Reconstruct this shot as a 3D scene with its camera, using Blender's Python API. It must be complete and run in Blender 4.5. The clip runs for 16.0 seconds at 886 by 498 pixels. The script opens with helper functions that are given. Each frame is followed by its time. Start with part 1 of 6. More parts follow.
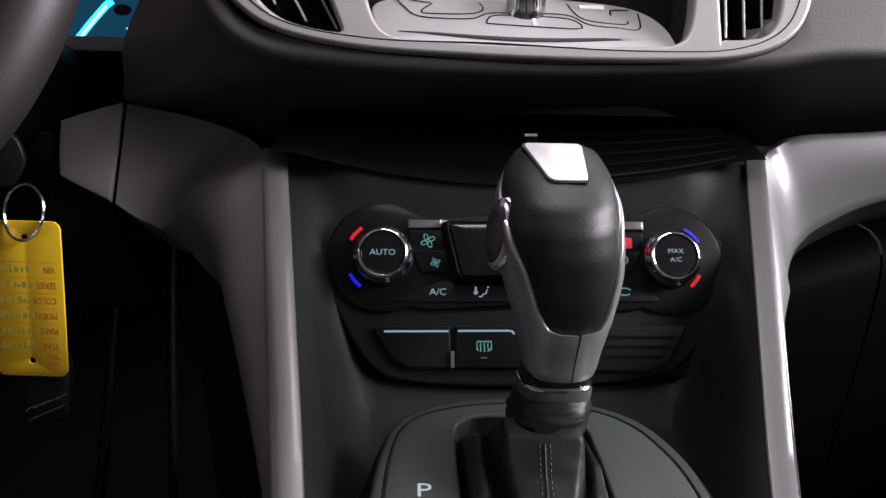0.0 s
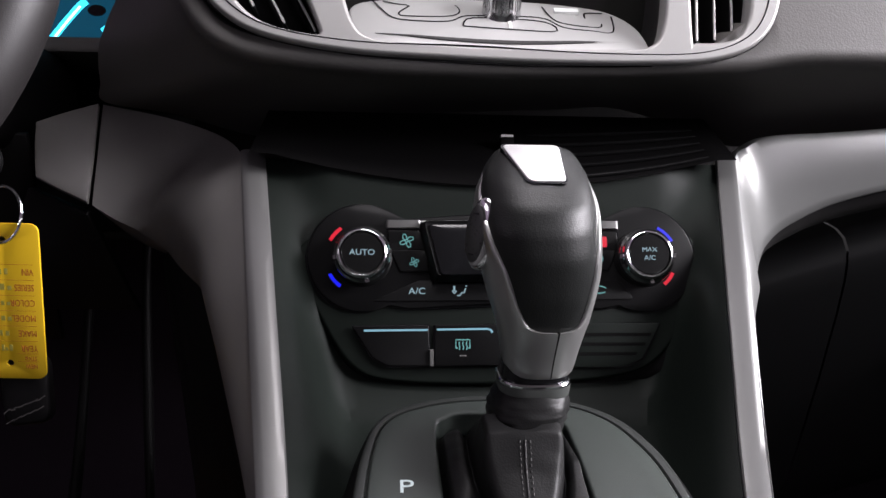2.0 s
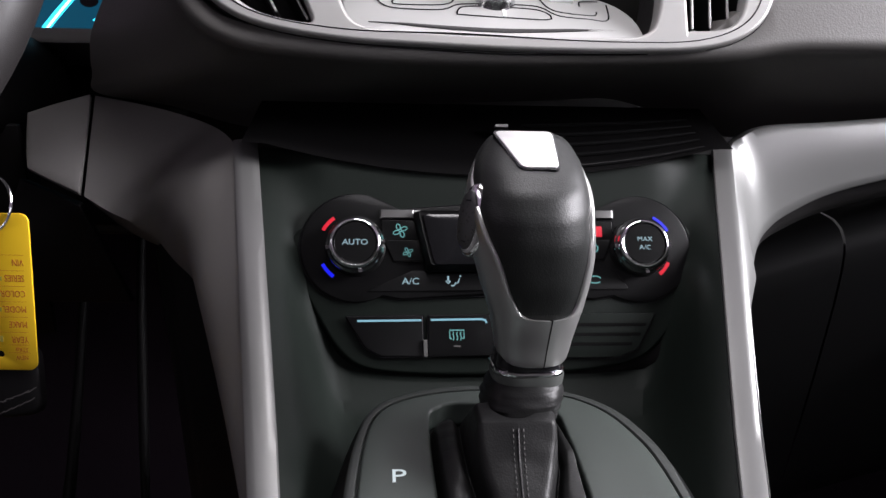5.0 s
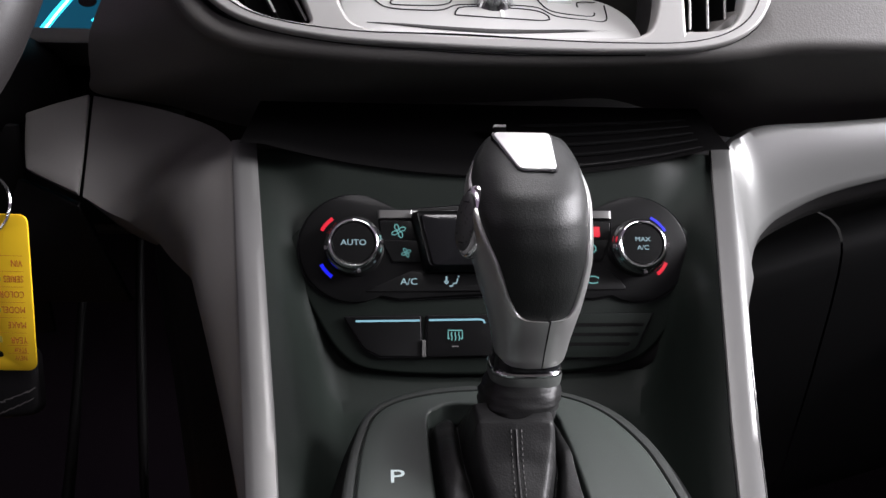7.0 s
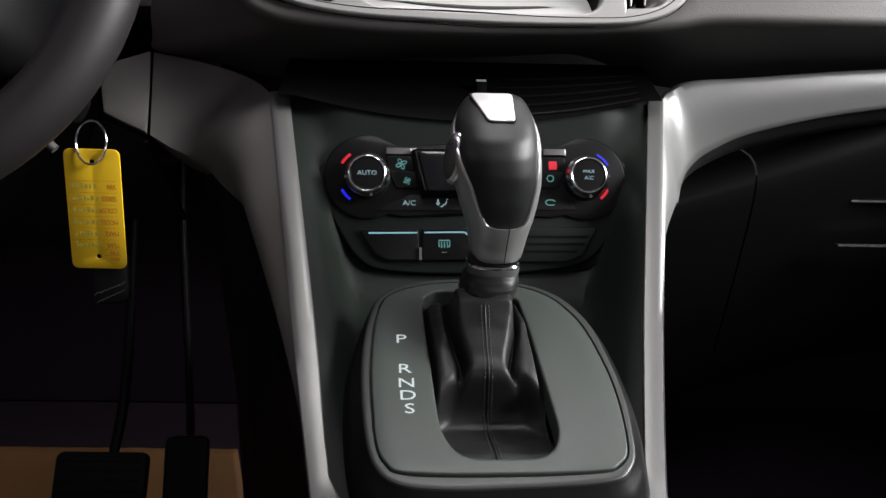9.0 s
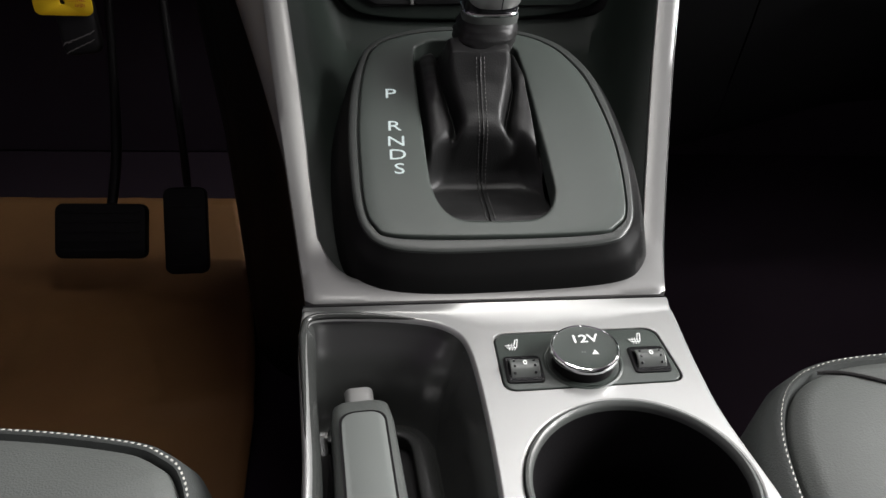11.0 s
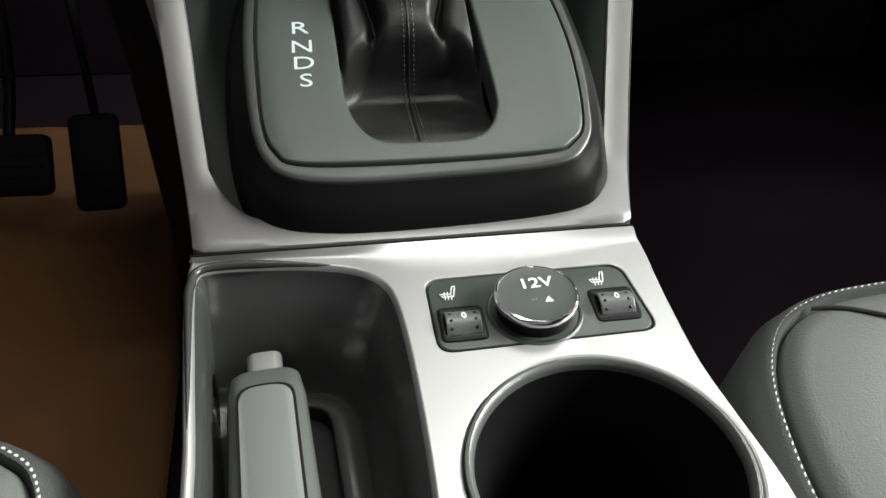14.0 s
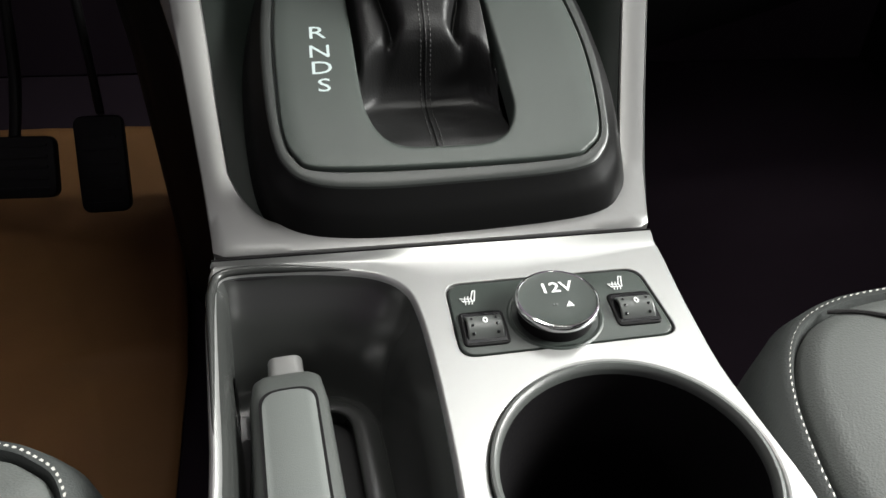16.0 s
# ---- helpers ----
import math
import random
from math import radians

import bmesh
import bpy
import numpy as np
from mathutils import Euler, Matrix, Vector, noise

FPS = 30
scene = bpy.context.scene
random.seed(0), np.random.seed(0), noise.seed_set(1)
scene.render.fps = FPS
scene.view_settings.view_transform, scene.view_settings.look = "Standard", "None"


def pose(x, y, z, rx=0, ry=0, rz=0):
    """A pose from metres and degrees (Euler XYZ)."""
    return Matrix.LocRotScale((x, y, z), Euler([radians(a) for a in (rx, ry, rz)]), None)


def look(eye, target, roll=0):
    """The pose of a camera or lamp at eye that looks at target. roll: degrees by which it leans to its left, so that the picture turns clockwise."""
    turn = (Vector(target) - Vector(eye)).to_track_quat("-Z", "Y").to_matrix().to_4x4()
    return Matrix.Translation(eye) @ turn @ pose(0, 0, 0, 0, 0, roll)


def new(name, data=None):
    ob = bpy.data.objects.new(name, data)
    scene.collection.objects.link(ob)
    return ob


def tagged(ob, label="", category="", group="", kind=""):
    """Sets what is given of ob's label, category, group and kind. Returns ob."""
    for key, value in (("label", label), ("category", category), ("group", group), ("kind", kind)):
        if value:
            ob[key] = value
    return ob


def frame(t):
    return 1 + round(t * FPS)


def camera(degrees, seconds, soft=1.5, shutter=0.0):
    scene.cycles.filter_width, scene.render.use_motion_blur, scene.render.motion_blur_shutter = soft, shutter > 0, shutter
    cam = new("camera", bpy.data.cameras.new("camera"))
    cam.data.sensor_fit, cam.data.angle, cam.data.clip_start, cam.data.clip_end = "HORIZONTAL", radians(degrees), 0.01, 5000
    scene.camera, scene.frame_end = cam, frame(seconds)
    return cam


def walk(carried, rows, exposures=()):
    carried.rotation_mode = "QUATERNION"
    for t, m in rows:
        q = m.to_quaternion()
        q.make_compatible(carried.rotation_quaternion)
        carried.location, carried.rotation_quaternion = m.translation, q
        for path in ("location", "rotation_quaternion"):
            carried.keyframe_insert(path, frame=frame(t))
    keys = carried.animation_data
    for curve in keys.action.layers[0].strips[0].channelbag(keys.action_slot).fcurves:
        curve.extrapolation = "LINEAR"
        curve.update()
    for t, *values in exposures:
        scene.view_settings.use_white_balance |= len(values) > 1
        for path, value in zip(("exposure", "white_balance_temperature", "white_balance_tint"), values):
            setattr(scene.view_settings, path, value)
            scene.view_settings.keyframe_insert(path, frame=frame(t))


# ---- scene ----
cam = camera(54.4, 16.0)
PATH = [
    (0, (0.009, 0.022, 0.76), (0.003, 1.976, 0.335), 1.3),
    (0.5, (0.009, 0.015, 0.761), (0.01, 1.97, 0.339), 1.4),
    (1, (0.025, 0.015, 0.758), (0.056, 1.968, 0.326), 1.2),
    (1.5, (0.011, 0.015, 0.764), (0.072, 1.967, 0.335), 1.3),
    (2, (0.004, 0.015, 0.762), (0.065, 1.968, 0.336), 1.4),
    (2.5, (0.004, 0.016, 0.758), (0.069, 1.969, 0.332), 1.4),
    (3, (0.005, 0.016, 0.758), (0.069, 1.969, 0.331), 1.4),
    (3.5, (0.006, 0.016, 0.759), (0.068, 1.969, 0.329), 1.3),
    (4, (0.007, 0.017, 0.756), (0.071, 1.969, 0.326), 1.3),
    (6.5, (0.008, 0.018, 0.756), (0.069, 1.969, 0.322), 1.3),
    (7, (0.008, 0.017, 0.758), (0.074, 1.968, 0.322), 1.3),
    (7.5, (0.006, 0.02, 0.759), (0.064, 1.971, 0.321), 1.3),
    (8, (0.013, -0.058, 0.792), (0.074, 1.895, 0.369), 1.3),
    (8.2, (0.018, -0.085, 0.785), (0.092, 1.876, 0.398), 1.5),
    (8.5, (0.007, -0.119, 0.796), (0.074, 1.832, 0.361), 1.3),
    (9, (0.007, -0.153, 0.794), (0.081, 1.757, 0.205), 1.7),
    (9.5, (0.007, -0.15, 0.803), (0.07, 1.657, -0.052), 1.6),
    (9.7, (0.006, -0.157, 0.807), (0.071, 1.632, -0.086), 1.6),
    (11.8, (0.03, -0.059, 0.76), (0.106, 1.504, -0.485), 1.2),
    (12, (0.033, -0.046, 0.751), (0.117, 1.502, -0.512), 1.1),
    (12.5, (0.035, -0.044, 0.74), (0.144, 1.494, -0.534), 1.5),
    (13, (0.038, -0.041, 0.741), (0.175, 1.488, -0.54), 1.4),
    (13.5, (0.037, -0.043, 0.743), (0.191, 1.491, -0.532), 1.5),
    (14, (0.039, -0.042, 0.742), (0.197, 1.493, -0.531), 1.4),
    (14.5, (0.038, -0.04, 0.744), (0.201, 1.487, -0.537), 1.6),
    (15, (0.034, -0.04, 0.746), (0.196, 1.485, -0.539), 1.6),
    (15.5, (0.033, -0.04, 0.745), (0.195, 1.491, -0.532), 1.5),
    (16, (0.028, -0.041, 0.745), (0.195, 1.492, -0.529), 1.6),
]
# the film camera's brightness and white balance along the way
TONE = [(0.0, -0.14, 6250, 19), (0.5, 0.01, 6250, 18), (1.5, 0.16, 6250, 16), (3.5, 0.22, 6200, 14), (8.5, 0.34, 6300, 10), (9.0, 0.13, 6350, 8), (9.5, -0.17, 6350, 8), (12.0, 0.36, 6450, 6), (14.5, 0.41, 6450, 3), (16.0, 0.41, 6450, 3)]
walk(cam, [(t, look(eye, target, roll)) for t, eye, target, roll in PATH], TONE)

# ---- world and light ----
XC = 0.06
world = bpy.data.worlds.new("world")
scene.world = world
world.use_nodes = True
world.node_tree.nodes["Background"].inputs[0].default_value = (1.0, 0.76, 1.0, 1)
world.node_tree.nodes["Background"].inputs[1].default_value = 0.20


def lamp(name, m, sx, sy, watts, colour=(1, 1, 1)):
    data = bpy.data.lights.new(name, "AREA")
    data.shape, data.size, data.size_y, data.energy, data.color = "RECTANGLE", sx, sy, watts, colour
    ob = new(name, data)
    ob.matrix_basis = m
    return ob


# workshop tubes outside the windscreen, the side windows and the rear window
lamp("window_tube", look((0.95, 1.72, 2.12), (0.10, 0.22, 0.48)), 1.35, 1.15, 27.0, (1.0, 0.965, 0.96))
lamp("window_tube", look((1.60, 0.40, 1.38), (0.3, 0.6, 0.7)), 1.20, 0.46, 82.0, (1.0, 0.965, 0.96))
lamp("window_tube", look((-1.9, -0.35, 1.60), (-0.2, 0.65, 0.7)), 0.60, 0.30, 1.5, (1.0, 0.965, 0.96))
lamp("window_tube", look((0.60, -2.3, 1.57), (0.06, 0.6, 0.8)), 0.60, 0.22, 3.0, (1.0, 0.97, 0.95))
# the lit dome lamp of the cabin, between the sun visors and the seats
lamp("dome_lamp", pose(0.11, 0.445, 1.285), 0.34, 0.14, 2.5, (1.0, 0.955, 0.93))


# ---- materials ----
def material(name, colour, rough, metal=0.0, grain=0.0, grain_scale=900.0, mottle=0.12, mottle_scale=14.0,
             coat=0.0, specular=0.5, cells=False, brushed=False, rough_var=0.04):
    m = bpy.data.materials.new(name)
    m.use_nodes = True
    t = m.node_tree
    n, l = t.nodes, t.links
    b = n["Principled BSDF"]
    b.inputs["Metallic"].default_value = metal
    b.inputs["Coat Weight"].default_value = coat
    b.inputs["Specular IOR Level"].default_value = specular
    co = n.new("ShaderNodeTexCoord")
    big = n.new("ShaderNodeTexNoise")
    big.inputs["Scale"].default_value, big.inputs["Detail"].default_value = mottle_scale, 5.0
    l.new(co.outputs["Object"], big.inputs["Vector"])
    ramp = n.new("ShaderNodeMixRGB")
    ramp.inputs[1].default_value = (*[c * (1 - mottle) for c in colour], 1)
    ramp.inputs[2].default_value = (*[min(1, c * (1 + mottle)) for c in colour], 1)
    l.new(big.outputs["Fac"], ramp.inputs[0])
    l.new(ramp.outputs[0], b.inputs["Base Color"])
    rr = n.new("ShaderNodeMapRange")
    rr.inputs["From Min"].default_value, rr.inputs["From Max"].default_value = 0.3, 0.7
    rr.inputs["To Min"].default_value = max(0.02, rough - rough_var)
    rr.inputs["To Max"].default_value = min(1.0, rough + rough_var)
    fine = n.new("ShaderNodeTexNoise")
    fine.inputs["Scale"].default_value, fine.inputs["Detail"].default_value = mottle_scale * 50, 3.0
    l.new(co.outputs["Object"], fine.inputs["Vector"])
    l.new(fine.outputs["Fac"], rr.inputs["Value"])
    l.new(rr.outputs["Result"], b.inputs["Roughness"])
    if grain:
        bump = n.new("ShaderNodeBump")
        bump.inputs["Strength"].default_value = grain
        bump.inputs["Distance"].default_value = 0.0004
        if cells:
            tex = n.new("ShaderNodeTexVoronoi")
            tex.feature = "F1"
            out = tex.outputs["Distance"]
        else:
            tex = n.new("ShaderNodeTexNoise")
            tex.inputs["Detail"].default_value = 2.0
            out = tex.outputs["Fac"]
        tex.inputs["Scale"].default_value = grain_scale
        src = co.outputs["Object"]
        if brushed:
            mp = n.new("ShaderNodeMapping")
            mp.inputs["Scale"].default_value = (0.02, 1, 1)
            l.new(src, mp.inputs["Vector"])
            src = mp.outputs["Vector"]
        l.new(src, tex.inputs["Vector"])
        l.new(out, bump.inputs["Height"])
        l.new(bump.outputs["Normal"], b.inputs["Normal"])
    return m


def glow(name, colour, strength):
    m = bpy.data.materials.new(name)
    m.use_nodes = True
    b = m.node_tree.nodes["Principled BSDF"]
    b.inputs["Base Color"].default_value = (*[c * 0.12 for c in colour], 1)
    b.inputs["Emission Color"].default_value = (*colour, 1)
    b.inputs["Emission Strength"].default_value = strength
    return m


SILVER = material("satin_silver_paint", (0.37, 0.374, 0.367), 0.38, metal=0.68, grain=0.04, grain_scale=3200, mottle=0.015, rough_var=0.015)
# darker copy of the satin silver, the gate frame's weaker light in its colour
SILVER_DIM = material("dimmed_satin_silver", (0.148, 0.148, 0.145), 0.36, metal=0.5, grain=0.04, grain_scale=3200, mottle=0.015, rough_var=0.015)
BEZEL_SILVER = material("matte_silver_bezel", (0.375, 0.37, 0.362), 0.45, metal=0.45, grain=0.04, grain_scale=3200, mottle=0.015, rough_var=0.015)
CHROME = material("chrome", (0.84, 0.84, 0.85), 0.10, metal=1.0, mottle=0.02, rough_var=0.004)
KNOB_SILVER = material("satin_knob_silver", (0.50, 0.50, 0.49), 0.30, metal=0.75, mottle=0.02, rough_var=0.004)
BUTTON_GREY = material("dark_satin_metal", (0.055, 0.056, 0.055), 0.28, metal=0.35, mottle=0.03, rough_var=0.01)
RIM_GREY = material("dark_grey_rim_plastic", (0.026, 0.029, 0.027), 0.36, specular=0.4, grain=0.12, grain_scale=2200, cells=True)
SATIN_METAL = material("satin_metal", (0.70, 0.70, 0.69), 0.28, metal=0.5, mottle=0.02, rough_var=0.004)
STEEL = material("polished_steel", (0.55, 0.55, 0.56), 0.18, metal=1.0, mottle=0.02, rough_var=0.004)
GREY_PLASTIC = material("grained_grey_plastic", (0.098, 0.094, 0.092), 0.50, grain=0.35, grain_scale=1500, cells=True)
KNEE_GREY = material("grained_mid_grey_plastic", (0.150, 0.143, 0.138), 0.55, grain=0.3, grain_scale=1500, cells=True)
BLACK_PLASTIC = material("grained_black_plastic", (0.022, 0.021, 0.021), 0.48, grain=0.35, grain_scale=1500, cells=True)
FASCIA = material("matte_charcoal_plastic", (0.0075, 0.0102, 0.0085), 0.50, specular=0.11, grain=0.25, grain_scale=1900, cells=True)
DECK_SILVER = material("pale_silver_paint", (0.48, 0.48, 0.47), 0.40, metal=0.3, grain=0.04, grain_scale=3200, mottle=0.015)
PEDESTAL = material("matte_black_pedestal", (0.004, 0.004, 0.004), 0.46, specular=0.09, grain=0.1, grain_scale=2400)
PLATE = material("charcoal_gate_plastic", (0.039, 0.047, 0.042), 0.36, specular=0.4, grain=0.18, grain_scale=2200, cells=True)
GLOSS_BLACK = material("gloss_black_plastic", (0.008, 0.008, 0.009), 0.18, specular=0.32, mottle=0.1, rough_var=0.05)
SATIN_BLACK = material("satin_black_plastic", (0.0045, 0.0045, 0.0047), 0.38, specular=0.13, grain=0.1, grain_scale=2400)
LEATHER = material("black_leather", (0.010, 0.0100, 0.0100), 0.45, specular=0.27, grain=0.2, grain_scale=1000, cells=True)
KNOB_LEATHER = material("charcoal_knob_leather", (0.0085, 0.0094, 0.0089), 0.46, specular=0.38, grain=0.22, grain_scale=1300, cells=True)
SEAT_LEATHER = material("dark_grey_seat_leather", (0.085, 0.091, 0.086), 0.50, grain=0.4, grain_scale=900, cells=True)
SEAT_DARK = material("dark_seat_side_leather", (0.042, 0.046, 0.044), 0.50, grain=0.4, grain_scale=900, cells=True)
SOFT_PAD = material("soft_dashboard_skin", (0.092, 0.088, 0.084), 0.50, grain=0.28, grain_scale=720, cells=True)
WHEEL_LEATHER = material("steering_wheel_leather", (0.0145, 0.0128, 0.0130), 0.50, grain=0.12, grain_scale=1300, cells=True)
CARPET = material("black_carpet", (0.026, 0.018, 0.026), 0.95, grain=1.0, grain_scale=600, specular=0.1)
KRAFT = material("brown_paper_floor_cover", (0.205, 0.103, 0.040), 0.48, grain=0.3, grain_scale=300, mottle=0.45, mottle_scale=5)
YELLOW = material("yellow_plastic_tag", (0.74, 0.47, 0.012), 0.38, mottle=0.10, mottle_scale=40)
PRINT = material("dark_red_print", (0.45, 0.10, 0.02), 0.6, mottle=0.1)
PENCIL = material("faded_grey_writing", (0.40, 0.34, 0.06), 0.6, mottle=0.3, mottle_scale=200)
THREAD = material("pale_thread", (0.55, 0.54, 0.50), 0.7)
DARK_THREAD = material("dark_thread", (0.06, 0.06, 0.058), 0.6)
WHITE_PRINT = material("white_print", (0.80, 0.82, 0.80), 0.5, mottle=0.03)
BIN = material("dark_grey_smooth_plastic", (0.028, 0.0295, 0.028), 0.24, specular=0.5, mottle=0.05, rough_var=0.015)
GRIP = material("dark_grey_grip_plastic", (0.070, 0.075, 0.071), 0.34, grain=0.15, grain_scale=2000, cells=True)
INSET = material("grey_grip_inset", (0.130, 0.140, 0.133), 0.34, grain=0.15, grain_scale=2000, cells=True)
MID_GREY = material("dull_grey_trim", (0.075, 0.075, 0.072), 0.35, mottle=0.03)
PALE_GREY = material("pale_grey_plastic", (0.20, 0.195, 0.19), 0.45, grain=0.15, grain_scale=2000, cells=True)
# darker than black plastic is: the shade of hollows sits in this colour
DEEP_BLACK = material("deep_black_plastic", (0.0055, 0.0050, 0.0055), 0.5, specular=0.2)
# near-zero black that holds shade in the colour, mainly under the brow
SHADE_BLACK = material("shaded_black_moulding", (0.0030, 0.0028, 0.0030), 0.55, specular=0.06)
HEADLINER = material("grey_headliner_cloth", (0.45, 0.44, 0.42), 0.9, grain=0.6, grain_scale=500)
SCREEN = material("dark_display_glass", (0.012, 0.012, 0.011), 0.17, specular=0.3, mottle=0.05, rough_var=0.02)
ICON = glow("backlit_white_icon", (0.42, 0.62, 0.68), 0.55)
ICON_TEAL = glow("backlit_teal_icon", (0.26, 0.72, 0.68), 0.36)
LETTER = glow("backlit_gate_letter", (0.80, 0.90, 0.90), 0.6)
BAR = glow("pale_blue_light_bar", (0.30, 0.60, 0.72), 0.55)
RED = glow("red_light", (0.75, 0.008, 0.03), 0.75)
BLUE = glow("blue_light", (0.012, 0.015, 0.85), 0.85)
CYAN = glow("cyan_gauge_light", (0.04, 0.60, 0.80), 2.0)
CYAN_DIM = glow("dim_cyan_gauge_face", (0.004, 0.09, 0.16), 0.55)
GAUGE_WHITE = glow("white_gauge_light", (0.85, 0.95, 1.0), 1.6)


# ---- mesh helpers ----
def W(x, y, z):
    """A place of the console and dashboard, whose crosswise lines run slightly forward on the passenger's side."""
    return Vector((x, y + 0.05 * (x - XC), z))


def thing(name, label, category, kind="", group="", at=(0, 0, 0)):
    ob = new(name)
    ob.location = at
    return tagged(ob, label, category, group, kind)


def link(name, me, mat, parent, label="", smooth=35, bevel=0.0, solid=0.0):
    me.materials.append(mat)
    me.shade_smooth()
    me.set_sharp_from_angle(angle=radians(smooth))
    ob = new(name, me)
    if parent:
        ob.parent = parent
        base = parent.matrix_basis.copy()
        if parent.parent:
            base = parent.parent.matrix_basis @ base
        ob.matrix_parent_inverse = base.inverted()
    if label:
        ob["label"] = label
    if solid:
        mod = ob.modifiers.new("solid", "SOLIDIFY")
        mod.thickness, mod.offset = solid, -1.0
    if bevel:
        mod = ob.modifiers.new("bevel", "BEVEL")
        mod.width, mod.segments, mod.limit_method, mod.angle_limit = bevel, 2, "ANGLE", radians(40)
    return ob


def part(name, bm, mat, parent, label="", smooth=35, bevel=0.0, solid=0.0):
    bmesh.ops.recalc_face_normals(bm, faces=bm.faces)
    me = bpy.data.meshes.new(name)
    bm.to_mesh(me)
    bm.free()
    return link(name, me, mat, parent, label, smooth, bevel, solid)


def grid(rows, closed=False, cap0=False, cap1=False):
    """A bmesh from rows of places; closed: each row is a ring."""
    bm = bmesh.new()
    vs = [[bm.verts.new(p) for p in r] for r in rows]
    n = len(rows[0])
    for a, b in zip(vs, vs[1:]):
        for i in range(n if closed else n - 1):
            j = (i + 1) % n
            bm.faces.new((a[i], a[j], b[j], b[i]))
    if cap0:
        bm.faces.new(vs[0][::-1])
    if cap1:
        bm.faces.new(vs[-1])
    return bm


def add_grid(bm, rows, closed=False, cap0=False, cap1=False):
    other = grid(rows, closed, cap0, cap1)
    me = bpy.data.meshes.new("tmp")
    other.to_mesh(me)
    other.free()
    bm.from_mesh(me)
    bpy.data.meshes.remove(me)
    return bm


def catmull(pts, per=6, closed=False):
    pts = [Vector(p) for p in pts]
    n = len(pts)
    out = []
    for i in range(n if closed else n - 1):
        if closed:
            p0, p1, p2, p3 = pts[i - 1], pts[i], pts[(i + 1) % n], pts[(i + 2) % n]
        else:
            p0, p1, p2, p3 = pts[max(i - 1, 0)], pts[i], pts[i + 1], pts[min(i + 2, n - 1)]
        for k in range(per):
            t = k / per
            out.append(0.5 * ((2 * p1) + (p2 - p0) * t + (2 * p0 - 5 * p1 + 4 * p2 - p3) * t * t + (3 * p1 - p0 - 3 * p2 + p3) * t ** 3))
    if not closed:
        out.append(pts[-1])
    return out


def resample(pts, n, closed=False):
    pts = [Vector(p) for p in pts]
    if closed:
        pts = pts + [pts[0]]
    d = [0.0]
    for a, b in zip(pts, pts[1:]):
        d.append(d[-1] + (b - a).length)
    out, j = [], 0
    for k in range(n):
        s = d[-1] * k / (n if closed else n - 1)
        while j < len(d) - 2 and d[j + 1] < s:
            j += 1
        f = (s - d[j]) / max(d[j + 1] - d[j], 1e-9)
        out.append(pts[j].lerp(pts[j + 1], min(max(f, 0), 1)))
    return out


def radial(poly, c, n):
    """n places of a closed outline, one for each even angle about c."""
    out = []
    m = len(poly)
    for k in range(n):
        a = 2 * math.pi * k / n
        dx, dy = math.cos(a), math.sin(a)
        best = 0.0
        for i in range(m):
            p, q = poly[i], poly[(i + 1) % m]
            ex, ey = q[0] - p[0], q[1] - p[1]
            den = dx * ey - dy * ex
            if abs(den) < 1e-12:
                continue
            px, py = p[0] - c[0], p[1] - c[1]
            t = (px * ey - py * ex) / den
            u = (px * dy - py * dx) / den
            if -1e-6 <= u <= 1 + 1e-6 and t > best:
                best = t
        out.append(Vector((c[0] + best * dx, c[1] + best * dy)))
    return out


def rrect(x0, y0, x1, y1, r, n=5):
    out = []
    for cx, cy, a0 in ((x1 - r, y1 - r, 0), (x0 + r, y1 - r, 90), (x0 + r, y0 + r, 180), (x1 - r, y0 + r, 270)):
        for k in range(n + 1):
            a = radians(a0 + 90 * k / n)
            out.append(Vector((cx + r * math.cos(a), cy + r * math.sin(a))))
    return out


def rpoly(pts, r, n=4):
    """A polygon with its corners rounded."""
    out = []
    m = len(pts)
    for i in range(m):
        p, a, b = Vector(pts[i]), Vector(pts[i - 1]), Vector(pts[(i + 1) % m])
        da, db = (a - p), (b - p)
        ra, rb = min(r, da.length * 0.48), min(r, db.length * 0.48)
        pa, pb = p + da.normalized() * ra, p + db.normalized() * rb
        for k in range(n + 1):
            t = k / n
            out.append((1 - t) ** 2 * pa + 2 * t * (1 - t) * p + t * t * pb)
    return out


class Face:
    """A flat working surface: origin, right, up, and its outward normal."""

    def __init__(self, origin, right, up):
        self.o, self.u = Vector(origin), Vector(right).normalized()
        self.n = self.u.cross(Vector(up)).normalized()
        self.v = self.n.cross(self.u)

    def at(self, a, b, h=0.0):
        return self.o + self.u * a + self.v * b + self.n * h

    def matrix(self, a, b, h=0.0):
        m = Matrix((self.u, self.v, self.n)).transposed().to_4x4()
        m.translation = self.at(a, b, h)
        return m


def slab(face, outline, h0, h1, edge=0.0, crown=0.0):
    """A plate on a face: an outline from height h0 to h1 with a rounded upper edge."""
    n = len(outline)
    c = sum((Vector(p[:2]) for p in outline), Vector((0, 0))) / n
    rows = [[face.at(*p[:2], h0) for p in outline]]
    if edge:
        rows.append([face.at(*p[:2], h1 - edge) for p in outline])
        for k in (1, 2, 3):
            a = radians(30 * k)
            rows.append([])
            for p in outline:
                q = Vector(p[:2])
                d = (c - q).normalized() * edge * (1 - math.cos(a))
                rows[-1].append(face.at(*(q + d), h1 - edge + edge * math.sin(a)))
    else:
        rows.append([face.at(*p[:2], h1) for p in outline])
    if crown:
        for f in (0.7, 0.4, 0.15):
            rows.append([face.at(*(c + (Vector(p[:2]) - c) * f), h1 + crown * (1 - f * f)) for p in outline])
    return grid(rows, True, True, True)


